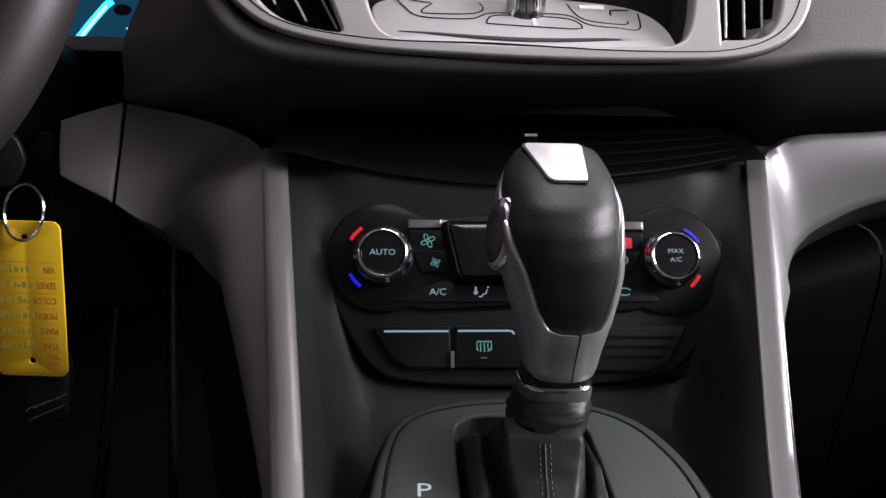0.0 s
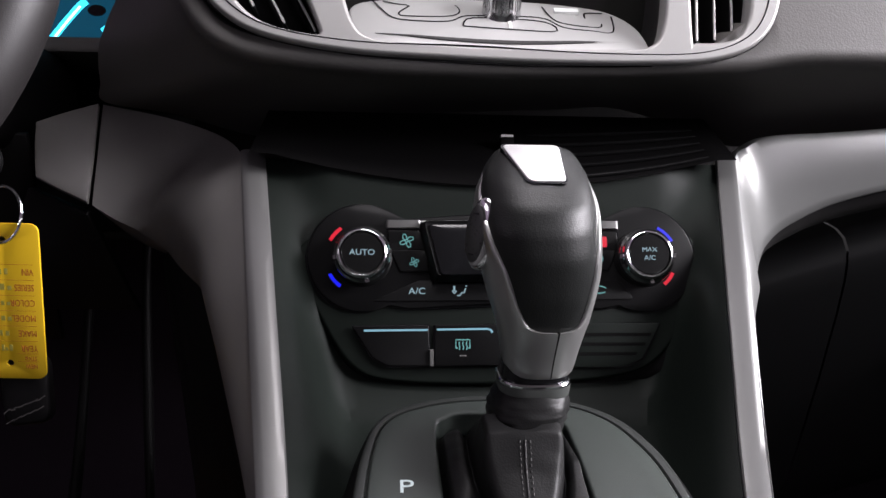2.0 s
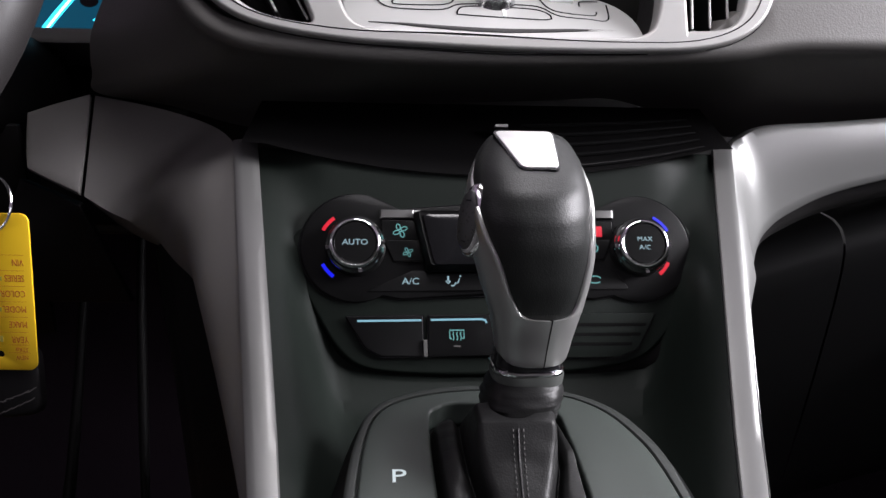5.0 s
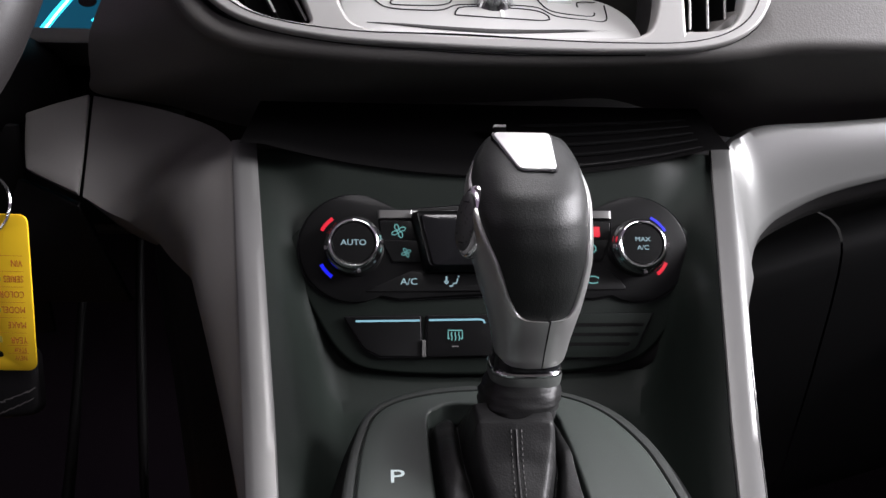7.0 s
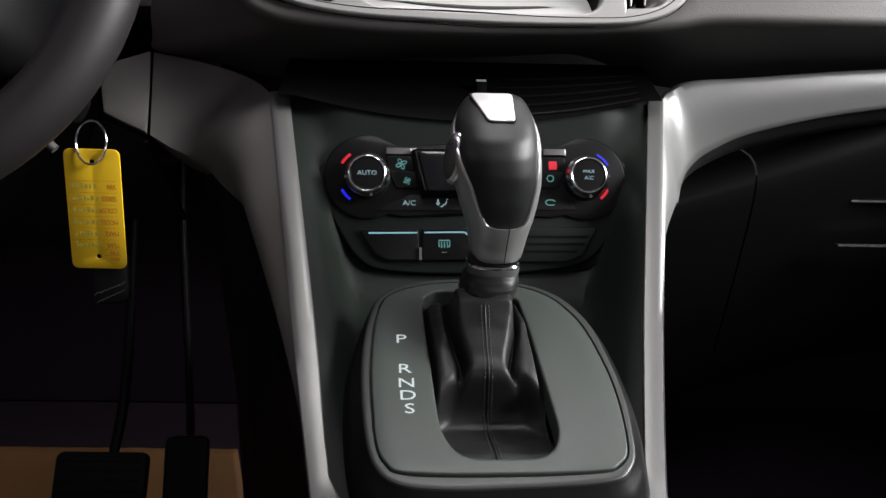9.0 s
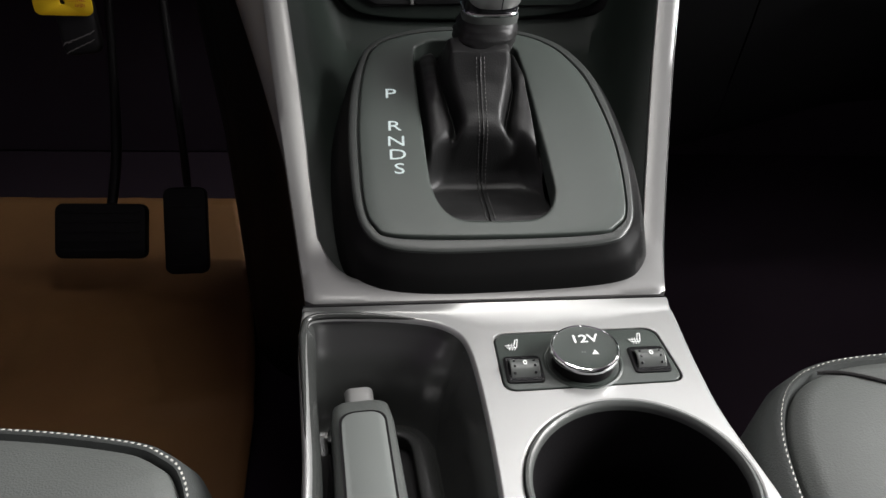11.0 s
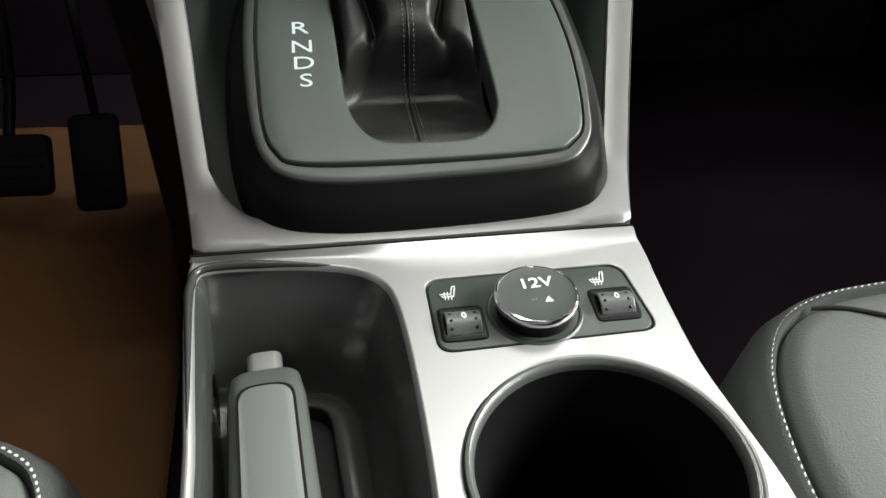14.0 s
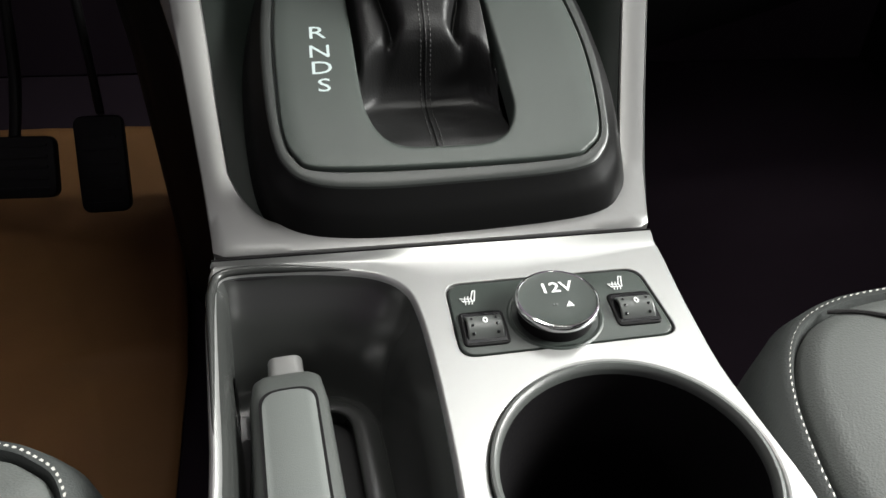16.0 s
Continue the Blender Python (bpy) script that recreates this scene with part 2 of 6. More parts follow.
def turned(face, a, b, profile, n=48, dome=True):
    """A turned body on a face: profile of (radius, height)."""
    rows = [[face.at(a + r * math.cos(2 * math.pi * k / n), b + r * math.sin(2 * math.pi * k / n), h) for k in range(n)] for r, h in profile]
    return grid(rows, True, True, dome)


def turned_ring(face, a, b, profile, n=48, dome=False):
    """As turned(), open at both ends."""
    return grid([[face.at(a + r * math.cos(2 * math.pi * k / n), b + r * math.sin(2 * math.pi * k / n), h) for k in range(n)] for r, h in profile], True)


def sweep(path, radius, n=10, closed=False, ends=True, flat=1.0):
    """A round bar along a path; radius: a number, or one for each place."""
    path = [Vector(p) for p in path]
    rows, m = [], len(path)
    up = Vector((0.13, 0.21, 0.97)).normalized()
    for i, p in enumerate(path):
        if closed:
            d = path[(i + 1) % m] - path[i - 1]
        else:
            d = path[min(i + 1, m - 1)] - path[max(i - 1, 0)]
        d.normalize()
        s = d.cross(up)
        if s.length < 1e-3:
            s = d.cross(Vector((1, 0, 0)))
        s.normalize()
        w = s.cross(d)
        r = radius[i] if isinstance(radius, (list, tuple)) else radius
        rows.append([p + s * (r * math.cos(2 * math.pi * k / n)) + w * (flat * r * math.sin(2 * math.pi * k / n)) for k in range(n)])
    if closed:
        rows.append(rows[0])
        bm = grid(rows, True)
        bmesh.ops.remove_doubles(bm, verts=bm.verts, dist=1e-7)
        return bm
    return grid(rows, True, ends, ends)


def box(face, a0, a1, b0, b1, h0, h1):
    return slab(face, [(a0, b0), (a1, b0), (a1, b1), (a0, b1)], h0, h1)


def write(name, text, face, a, b, h, size, mat, parent, turn=0.0, align="CENTER", label="", wide=1.0, bold=0.0):
    """Raised lettering with the built-in font, as a mesh."""
    cu = bpy.data.curves.new(name, "FONT")
    cu.body, cu.size, cu.extrude, cu.align_x, cu.align_y, cu.offset = text, size, 0.00008, align, "CENTER", bold
    cu.resolution_u = 3
    tmp = new("tmp_text", cu)
    dg = bpy.context.evaluated_depsgraph_get()
    me = bpy.data.meshes.new_from_object(tmp.evaluated_get(dg))
    bpy.data.objects.remove(tmp)
    me.name = name
    me.transform(face.matrix(a, b, h) @ Matrix.Rotation(turn, 4, "Z") @ Matrix.Diagonal((wide, 1, 1, 1)))
    return link(name, me, mat, parent, label, smooth=20)


def stroke(face, pts, width, h, thick=0.0003):
    """A thin raised line of even width along places of a face."""
    pts = [Vector(p) for p in pts]
    rows = []
    for i, p in enumerate(pts):
        d = (pts[min(i + 1, len(pts) - 1)] - pts[max(i - 1, 0)]).normalized()
        s = Vector((-d.y, d.x)) * width / 2
        rows.append([face.at(*(p - s), h), face.at(*(p - s), h + thick), face.at(*(p + s), h + thick), face.at(*(p + s), h)])
    return grid(rows, True, True, True)


def lerp(a, b, t):
    return a + (b - a) * t


def curve1(table, t):
    """Smooth value from a table of (t, value)."""
    if t <= table[0][0]:
        return table[0][1]
    for (a, va), (b, vb) in zip(table, table[1:]):
        if t <= b:
            f = (t - a) / (b - a)
            return va + (vb - va) * f
    return table[-1][1]


def sm(t):
    t = min(max(t, 0), 1)
    return t * t * (3 - 2 * t)


# ---- the cabin shell ----
def plain_box(name, x0, x1, y0, y1, z0, z1, mat, label, category, kind="structure"):
    f = Face((0, 0, 0), (1, 0, 0), (0, 1, 0))
    ob = part(name, box(f, x0, x1, y0, y1, z0, z1), mat, None, bevel=0.004)
    return tagged(ob, label, category, "", kind)


plain_box("floor", -0.72, 0.84, -1.1, 1.22, 0.06, 0.10, CARPET, "black carpeted floor of a car cabin", "floor")
plain_box("wall_front", -0.72, 0.84, 1.18, 1.22, 0.10, 0.80, CARPET, "black carpeted firewall in front of the footwells", "wall")
plain_box("wall_left", -0.76, -0.72, -1.1, 1.22, 0.06, 0.78, BLACK_PLASTIC, "black driver's door lining", "wall")
plain_box("wall_right", 0.84, 0.88, -1.1, 1.22, 0.06, 0.78, BLACK_PLASTIC, "black passenger's door lining", "wall")
plain_box("wall_rear", -0.76, 0.88, -1.14, -1.1, 0.06, 1.0, SEAT_LEATHER, "dark grey rear seat back closing the cabin", "wall")
# headliner, open in front for the windscreen
roof = part("ceiling", bmesh.new(), HEADLINER, None)
bm = bmesh.new()
flat = Face((0, 0, 0), (1, 0, 0), (0, 1, 0))
for x0, x1, y0, y1 in ((-0.76, 0.88, -1.14, -0.45), (-0.76, 0.88, -0.45, 0.52)):
    add_grid(bm, [[flat.at(x0, y0, z), flat.at(x1, y0, z), flat.at(x1, y1, z), flat.at(x0, y1, z)] for z in (1.30, 1.33)], True, True, True)
bm.to_mesh(roof.data)
bm.free()
tagged(roof, "light grey cloth headliner above the seats", "ceiling", "", "structure")


# ---- the centre console ----
console = thing("centre_console", "charcoal and satin silver centre console between the seats", "console")

# height of the silver side strips, and of the charcoal floor between them, along y
STRIP = [(0.26, 0.4815), (0.285, 0.4848), (0.32, 0.4915), (0.36, 0.509), (0.40, 0.531), (0.45, 0.561), (0.50, 0.597), (0.55, 0.633), (0.60, 0.668), (0.64, 0.697)]


def strip_z(y):
    return curve1(STRIP, y)


def strip_x(y, side):
    return XC + side * (0.1055 + (0.208 if side > 0 else 0.216) * (y - 0.285))


def strip_w(y, side):
    """Width of the strips, which widen towards the dashboard, the driver's more."""
    return 0.0138 + (0.0034 if side < 0 else 0.0012) * sm((y - 0.33) / 0.13)


def surround():
    """The silver U that frames the gear gate: two rising strips and the bar behind the gate."""
    ys = [0.64 - 0.30 * k / 24 for k in range(25)]
    inner, outer = [], []
    for y in ys:
        outer.append((strip_x(y, -1), y))
        inner.append((strip_x(y, -1) + strip_w(y, -1), y))
    rear_in = catmull([(-0.0417, 0.330), (-0.031, 0.311), (-0.0184, 0.2995), (0.008, 0.292), (0.0368, 0.2885), (0.080, 0.288), (0.1255, 0.2920), (0.145, 0.299), (0.1580, 0.315), (0.1612, 0.330)], 5)
    side = [(-0.0552, 0.33), (-0.0500, 0.3045), (-0.0466, 0.2880), (-0.0457, 0.2825), (-0.0446, 0.2803), (-0.0420, 0.2794), (0.008, 0.2788)]
    other = [(0.1255, 0.2788), (0.1628, 0.2794), (0.1652, 0.2803), (0.1662, 0.2825), (0.1672, 0.2880), (0.1700, 0.3045), (0.1748, 0.33)]
    rear_out = resample([(*p, 0) for p in side], 16)[:-1] + resample([(*side[-1], 0), (0.06, 0.2785, 0), (*other[0], 0)], 16)[:-1] + resample([(*p, 0) for p in other], 16)
    inner += [tuple(p[:2]) for p in rear_in]
    outer += [tuple(p[:2]) for p in rear_out]
    for y in reversed(ys):
        outer.append((strip_x(y, 1), y))
        inner.append((strip_x(y, 1) - strip_w(y, 1), y))
    rows = []
    for (xi, yi), (xo, yo) in zip(inner, outer):
        zi, zo = strip_z(yi), strip_z(yo)
        row = [W(xi, yi, zi - 0.012), W(xi, yi, zi - 0.0010)]
        for f, h in ((0.06, 0.0), (0.3, 0.0005), (0.7, 0.0006), (0.96, 0.0001)):
            row.append(W(lerp(xi, xo, f), lerp(yi, yo, f), lerp(zi, zo, f) + h))
        row += [W(xo, yo, zo - 0.0006), W(xo, yo, zo - 0.012)]
        rows.append(row)
    return grid(rows)


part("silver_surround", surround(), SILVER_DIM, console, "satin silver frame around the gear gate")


def fascia():
    """Charcoal floor around the gate that sweeps up into the control stack."""
    prof = [(0.285, 0.4775, 0.285), (0.36, 0.494, 0.35), (0.42, 0.511, 0.40), (0.47, 0.523, 0.45), (0.505, 0.531, 0.48), (0.528, 0.537, 0.505),
            (0.542, 0.546, 0.528), (0.5505, 0.558, 0.545), (0.562, 0.582, 0.565), (0.577, 0.613, 0.582), (0.592, 0.645, 0.602), (0.6155, 0.696, 0.638)]
    pts = catmull([(a, b, c) for a, b, c in prof], 4)
    rows = []
    for p in pts:
        row = []
        for k in range(41):
            u = -1 + 2 * k / 40
            xe = strip_x(p.z, 1 if u > 0 else -1) - (strip_w(p.z, u) + 0.0003) * (1 if u > 0 else -1)
            ze = strip_z(p.z) - 0.004
            f = sm((abs(u) - 0.70) / 0.30)
            y, z = p.x, p.y
            if z > 0.645:
                zt = 0.6785 + 0.0175 * min(1.0, ((xe - XC) * abs(u) / 0.15) ** 2)
                z = 0.645 + (z - 0.645) / 0.051 * (zt - 0.645)
                y = 0.592 + 0.46 * (z - 0.645)
            back = sm((z - 0.545) / 0.02)
            row.append(W(XC + (xe - XC) * abs(u), lerp(y + 0.0030 * back, p.z, f), lerp(z - 0.0014 * back, ze, f)))
        rows.append(row)
    return grid(rows)


part("fascia", fascia(), FASCIA, console, "matte charcoal fascia below the climate controls")

# gear gate: a raised pedestal carrying the plate
gate = Face((XC, 0.30, 0.51), (1, 0.05, 0), (0, 1, 0.33))
GK = 1 / math.cos(math.atan(0.33))


def on_gate(pts):
    return [((x - XC), (y - 0.05 * (x - XC) - 0.30) * GK) for x, y in pts]


groove = on_gate([(-0.0058, 0.3107), (0.0066, 0.3035), (0.065, 0.3040), (0.124, 0.3080), (0.1390, 0.3135), (0.1480, 0.3290), (0.1508, 0.3805), (0.1435, 0.4312), (0.1335, 0.4557),
                  (0.1200, 0.4720), (0.0986, 0.4815), (0.060, 0.4840), (0.0245, 0.4788), (-0.0010, 0.4657), (-0.0105, 0.4404), (-0.0145, 0.394), (-0.0135, 0.3526), (-0.0110, 0.3241)])
outer = on_gate([(-0.0165, 0.3130), (-0.0027, 0.2945), (0.0227, 0.2895), (0.065, 0.2915), (0.130, 0.2985), (0.1490, 0.3125), (0.1550, 0.3350), (0.1580, 0.3750), (0.1530, 0.4300), (0.1430, 0.4580),
                 (0.1270, 0.4770), (0.1000, 0.4880), (0.060, 0.4905), (0.0220, 0.4850), (-0.0060, 0.4700), (-0.0170, 0.4450), (-0.0230, 0.405), (-0.0225, 0.3550)])
opening = on_gate([(0.0243, 0.4535), (0.0270, 0.384), (0.0287, 0.350), (0.0306, 0.337), (0.0342, 0.3270), (0.0400, 0.3195), (0.0480, 0.3160), (0.0600, 0.3155), (0.0840, 0.3165), (0.0935, 0.3190), (0.1004, 0.3250), (0.1044, 0.3345), (0.1056, 0.3470), (0.1029, 0.396), (0.0990, 0.450), (0.0911, 0.4690), (0.0465, 0.4723), (0.0300, 0.4677)])
GN = 360
gc = (0.005, 0.095)
groove = radial(catmull([(*p, 0) for p in groove], 6, True), gc, GN)
outer = radial(catmull([(*p, 0) for p in outer], 6, True), gc, GN)
opening = radial(catmull([(*p, 0) for p in opening], 6, True), gc, GN)


def toward(ring, d):
    c = Vector(gc)
    return [p + (c - p).normalized() * d for p in ring]


def ring_rows(specs):
    return [[gate.at(p.x, p.y, h) for p in r] for r, h in specs]


part("gate_plate", grid(ring_rows([(toward(opening, 0.0003), -0.016), (opening, -0.0014), (toward(opening, -0.0004), -0.0007), (toward(opening, -0.0010), -0.0003), (toward(opening, -0.0018), -0.0001), (toward(opening, -0.0026), 0.0)] + [([o.lerp(g, f) for o, g in zip(opening, groove)], 0.0) for f in (0.25, 0.5, 0.75)]
     + [(toward(groove, 0.0016), 0.0), (toward(groove, 0.0009), -0.0002), (toward(groove, 0.0003), -0.0009), (groove, -0.0030)]), True), PLATE, console, "charcoal gear gate plate")

shoulder = [([a.lerp(b, f) for a, b in zip(groove, outer)], h) for f, h in ((0.0, -0.0030), (0.07, -0.0028), (0.12, -0.0012), (0.17, -0.0006), (0.45, -0.0005), (0.64, -0.0008), (0.72, -0.0013), (0.76, -0.0024), (0.84, -0.0030), (1.0, -0.0050))]
rows = ring_rows(shoulder)
base_rows = []
for k in (1, 2, 3, 4, 5):
    f = k / 5
    row = []
    for p in outer:
        q = Vector(p) + (Vector(p) - Vector(gc)).normalized() * (0.0130 * f ** 0.8) * (0.35 + 0.65 * sm((0.20 - p.y) / 0.10))
        top = gate.at(q.x, q.y, -0.0050)
        zf = curve1([(0.26, 0.4775), (0.285, 0.4785), (0.36, 0.494), (0.42, 0.511), (0.47, 0.523), (0.505, 0.531)], top.y) - 0.002
        top.z = lerp(top.z, zf, f ** 1.5)
        row.append(top)
    base_rows.append(row)
part("gate_rim", grid(rows[:8], True), RIM_GREY, console, "black rim around the plate")
part("gate_pedestal", grid(rows[7:] + base_rows, True), PEDESTAL, console, "black raised surround of the gear gate")

for text, (x, y) in (("P", (0.0068, 0.4180)), ("R", (0.0084, 0.3889)), ("N", (0.0094, 0.3759)), ("D", (0.0099, 0.3648)), ("S", (0.0107, 0.3533))):
    (a, b), = on_gate([(x, y)])
    write("gate_letter", text, gate, a, b, 0.0001, 0.0126, LETTER, console, align="CENTER", label="backlit white gate letter " + text, wide=1.3)

# the silver tray behind: bin, socket panel and cup holder are let into it
TOPZ = 0.480
top = Face((0, 0, TOPZ), (1, 0, 0), (0, 1, 0))
cup_c, cup_r = (0.1224, 0.1452), 0.0536
bin_line = catmull([(-0.0445, 0.262), (-0.0375, 0.2680), (-0.015, 0.2690), (0.010, 0.2675), (0.030, 0.2630), (0.0425, 0.2540), (0.0490, 0.2380), (0.0540, 0.200), (0.0580, 0.1418), (0.0600, 0.06), (0.0600, 0.0),
                    (0.050, -0.03), (0.0, -0.03), (-0.0252, -0.02), (-0.0272, 0.05), (-0.0308, 0.143), (-0.0378, 0.200), (-0.0438, 0.245)], 5, True)
bin_line = [Vector((p.x, p.y)) for p in bin_line]


def front_y(g):
    """Front end of the flat part of the tray, from the driver's (0) to the passenger's side (1)."""
    return curve1([(0.0, 0.2718), (0.25, 0.2716), (0.36, 0.2690), (0.46, 0.2590), (0.60, 0.2590), (0.80, 0.2650), (0.94, 0.2715), (1.0, 0.2735)], g)


def rear_top():
    bm = bmesh.new()
    left = [(-0.0455, 0.272), (-0.0445, 0.245), (-0.0385, 0.20), (-0.0315, 0.143), (-0.028, 0.05), (-0.026, -0.12)]
    right = [(0.185, -0.12), (0.1865, 0.05), (0.1860, 0.1), (0.1840, 0.1327), (0.1770, 0.165), (0.1710, 0.1947), (0.1685, 0.225), (0.1675, 0.244), (0.1668, 0.2735)]
    front = [(lerp(-0.0455, 0.1668, 1 - k / 28), front_y(1 - k / 28)) for k in range(1, 28)]
    loop = catmull([(*p, 0) for p in left], 3) + catmull([(*p, 0) for p in right], 3) + [Vector((*p, 0)) for p in front]
    cup = [Vector((cup_c[0] + 0.0562 * math.cos(2 * math.pi * k / 64), cup_c[1] + 0.0562 * math.sin(2 * math.pi * k / 64), 0)) for k in range(64)]
    pan = [Vector((p.x, p.y, 0)) for p in socket_line]
    bn = [Vector((p.x, p.y, 0)) for p in bin_line]
    edges = []
    for ring in (loop, cup, pan, bn):
        vs = [bm.verts.new((p.x, p.y, TOPZ)) for p in ring]
        edges += [bm.edges.new((vs[i], vs[(i + 1) % len(vs)])) for i in range(len(vs))]
    bmesh.ops.triangle_fill(bm, edges=edges, use_beauty=True)
    # rolled edges: outer skirt, and lips down into the openings
    c = Vector((0.07, 0.08, 0))
    for ring, sign, drop, size in ((loop, 1, 0.030, 1), (cup, -1, 0.006, 1), (pan, -1, 0.0030, 0.3), (bn, -1, 0.0050, 1)):
        n = len(ring)
        rows = []
        roll = ((0, 0), (0.0009, -0.0004), (0.0016, -0.0016), (0.0019, -0.004), (0.0025, -drop))
        if ring is bn:
            roll = ((0, 0), (0.0006, -0.0002), (0.0012, -0.0007), (0.0018, -0.0016), (0.0022, -0.0030))
        for off, dz in roll:
            row = []
            for i, p in enumerate(ring):
                d = (ring[(i + 1) % n] - ring[i - 1]).normalized()
                nrm = Vector((d.y, -d.x, 0))
                area = sum(ring[j].x * ring[(j + 1) % n].y - ring[(j + 1) % n].x * ring[j].y for j in range(n)) if i == 0 and off == 0 else None
                if area is not None:
                    turn = 1 if area > 0 else -1
                q = p + nrm * turn * sign * off * size
                row.append(Vector((q.x, q.y, TOPZ + max(dz, -drop) * (size if dz > -0.003 else 1))))
            rows.append(row)
        add_grid(bm, rows, True)
    # the concave rise to the joint behind the gate
    rows = []
    for k in range(9):
        f = k / 8
        rows.append([])
        for j in range(29):
            g = j / 28
            x = lerp(-0.0455, 0.1668 - 0.0013 * f, g)
            y0 = front_y(g)
            y1 = 0.2764 + 0.05 * (x - XC)
            rows[-1].append(Vector((x, lerp(y0, y1, f), TOPZ + 0.0034 * f * f)))
    rows.append([p + Vector((0, 0.001, -0.006)) for p in rows[-1]])
    add_grid(bm, rows)
    for s, x in ((0, -0.0455), (28, 0.1668)):
        add_grid(bm, [[r[s] for r in rows[:-1]], [r[s] + Vector((-0.0012 if s == 0 else 0.0012, 0, -0.002)) for r in rows[:-1]], [Vector((r[s].x + (-0.003 if s == 0 else 0.003), r[s].y, TOPZ - 0.03)) for r in rows[:-1]]])
    bmesh.ops.remove_doubles(bm, verts=bm.verts, dist=1e-5)
    return bm


socket_line = rpoly([(0.0600, 0.2530), (0.0633, 0.2052), (0.1612, 0.2135), (0.1535, 0.2590)], 0.0085, 6)
part("tray_joint", grid([[W(lerp(-0.0462, 0.1662, k / 30), y, z) for k in range(31)] for y, z in ((0.2700, 0.4765), (0.2766, 0.4767), (0.2776, 0.4775), (0.2779, 0.4829), (0.2784, 0.4829))]), DEEP_BLACK, console, "dark joint between the silver pieces")
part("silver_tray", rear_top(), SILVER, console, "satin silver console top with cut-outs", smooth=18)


def bin_well():
    n = len(bin_line)
    c = Vector((0.012, 0.12))

    def inward(i, d):
        p = bin_line[i]
        t = (bin_line[(i + 1) % n] - bin_line[i - 1]).normalized()
        nn = Vector((-t.y, t.x)) if Vector((-t.y, t.x)).dot(c - p) > 0 else Vector((t.y, -t.x))
        return p + nn * d

    rows = [[Vector((*inward(i, d), TOPZ + z)) for i in range(n)] for d, z in ((0.0020, -0.0026), (0.0034, -0.0050), (0.0050, -0.0085))]
    for f, z in ((0.16, TOPZ - 0.014), (0.35, TOPZ - 0.024), (0.66, TOPZ - 0.041), (0.86, TOPZ - 0.051), (1.0, TOPZ - 0.056), (1.22, TOPZ - 0.058)):
        row = []
        for i, p in enumerate(bin_line):
            # the passenger's side and the front lean in, the driver's side stands upright
            q = inward(i, 0.0060)
            sx = 0.018 * sm((p.x - 0.0) / 0.05)
            sy = 0.026 * sm((p.y - 0.20) / 0.06)
            row.append(Vector((q.x - sx * f, q.y - sy * f, z)))
        rows.append(row)
    return grid(rows, True, False, True)


part("bin_liner", bin_well(), BIN, console, "dark moulded liner of the lever bin", smooth=60)
# dark bar laid over the silver rim where it lies in shade
rim = catmull([(0.020, 0.2662, 0), (-0.010, 0.2692, 0), (-0.0340, 0.2690, 0), (-0.0432, 0.2655, 0), (-0.0449, 0.2560, 0), (-0.0444, 0.2450, 0), (-0.0384, 0.2000, 0), (-0.0330, 0.1600, 0)], 6)
rim_r = [0.0021 * min(1.0, (i + 1) / 8, (len(rim) - i) / 14) + 0.0001 for i in range(len(rim))]
part("rim_shade_bar", sweep([Vector((p.x + 0.0004, p.y - 0.0004, TOPZ - 0.0006)) for p in rim], rim_r, 12), BIN, console, "dark bar shading the silver rim of the lever bin", smooth=80)
# cup well
part("cup_rim", turned_ring(top, *cup_c, [(0.0540, -0.004), (0.0541, 0.0004), (0.0537, 0.0012), (0.0525, 0.0014), (0.0512, 0.0006), (0.0505, -0.0010), (0.0503, -0.0030)], 72, False), GRIP, console, "dark grey rim of the cup holder")
cup = grid([[top.at(cup_c[0] + r * math.cos(2 * math.pi * k / 64), cup_c[1] + r * math.sin(2 * math.pi * k / 64), h) for k in range(64)] for r, h in ((0.0505, -0.0022), (0.0500, -0.008), (0.0490, -0.03), (0.0400, -0.120), (0.036, -0.125), (0.001, -0.125))], True)
# the dark inside the well is painted in as well as modelled
part("cup_well", cup, DEEP_BLACK, console, "deep cup well with its shade held in the black")


def side_panels():
    """Outer skirts of the console: the driver's side sweeps up into the knee panel, the passenger's into the dashboard wing."""
    top_l = [Vector(p) for p in ((-0.0283, -0.12, 0.4765), (-0.0300, 0.05, 0.4765), (-0.0336, 0.143, 0.4765), (-0.0406, 0.20, 0.4765), (-0.0465, 0.245, 0.4765))]
    low_l = [Vector(p) for p in ((-0.0255, -0.12, 0.430), (-0.027, 0.05, 0.430), (-0.0305, 0.143, 0.430), (-0.0375, 0.20, 0.432), (-0.0430, 0.245, 0.438))]
    top_l += [W(strip_x(y, -1) + 0.0002, y, strip_z(y) - 0.0020) for y in (0.285, 0.33, 0.38, 0.43, 0.48, 0.53, 0.58, 0.62, 0.64)]
    low_l += [Vector(p) for p in ((-0.0430, 0.285, 0.448), (-0.0540, 0.335, 0.460), (-0.0660, 0.390, 0.482), (-0.0810, 0.445, 0.508), (-0.0980, 0.497, 0.535), (-0.118, 0.548, 0.562), (-0.143, 0.593, 0.590), (-0.170, 0.617, 0.608), (-0.187, 0.637, 0.618))]
    low_l = [p + Vector((0, 0.022, 0)) * sm((p.y - 0.40) / 0.15) for p in low_l]
    low_l += [Vector(p) for p in ((-0.205, 0.662, 0.630), (-0.222, 0.657, 0.640), (-0.2405, 0.662, 0.650))]
    top_l += [Vector(p) for p in ((-0.150, 0.680, 0.7035), (-0.195, 0.704, 0.7135), (-0.2480, 0.718, 0.7215))]
    return top_l, low_l


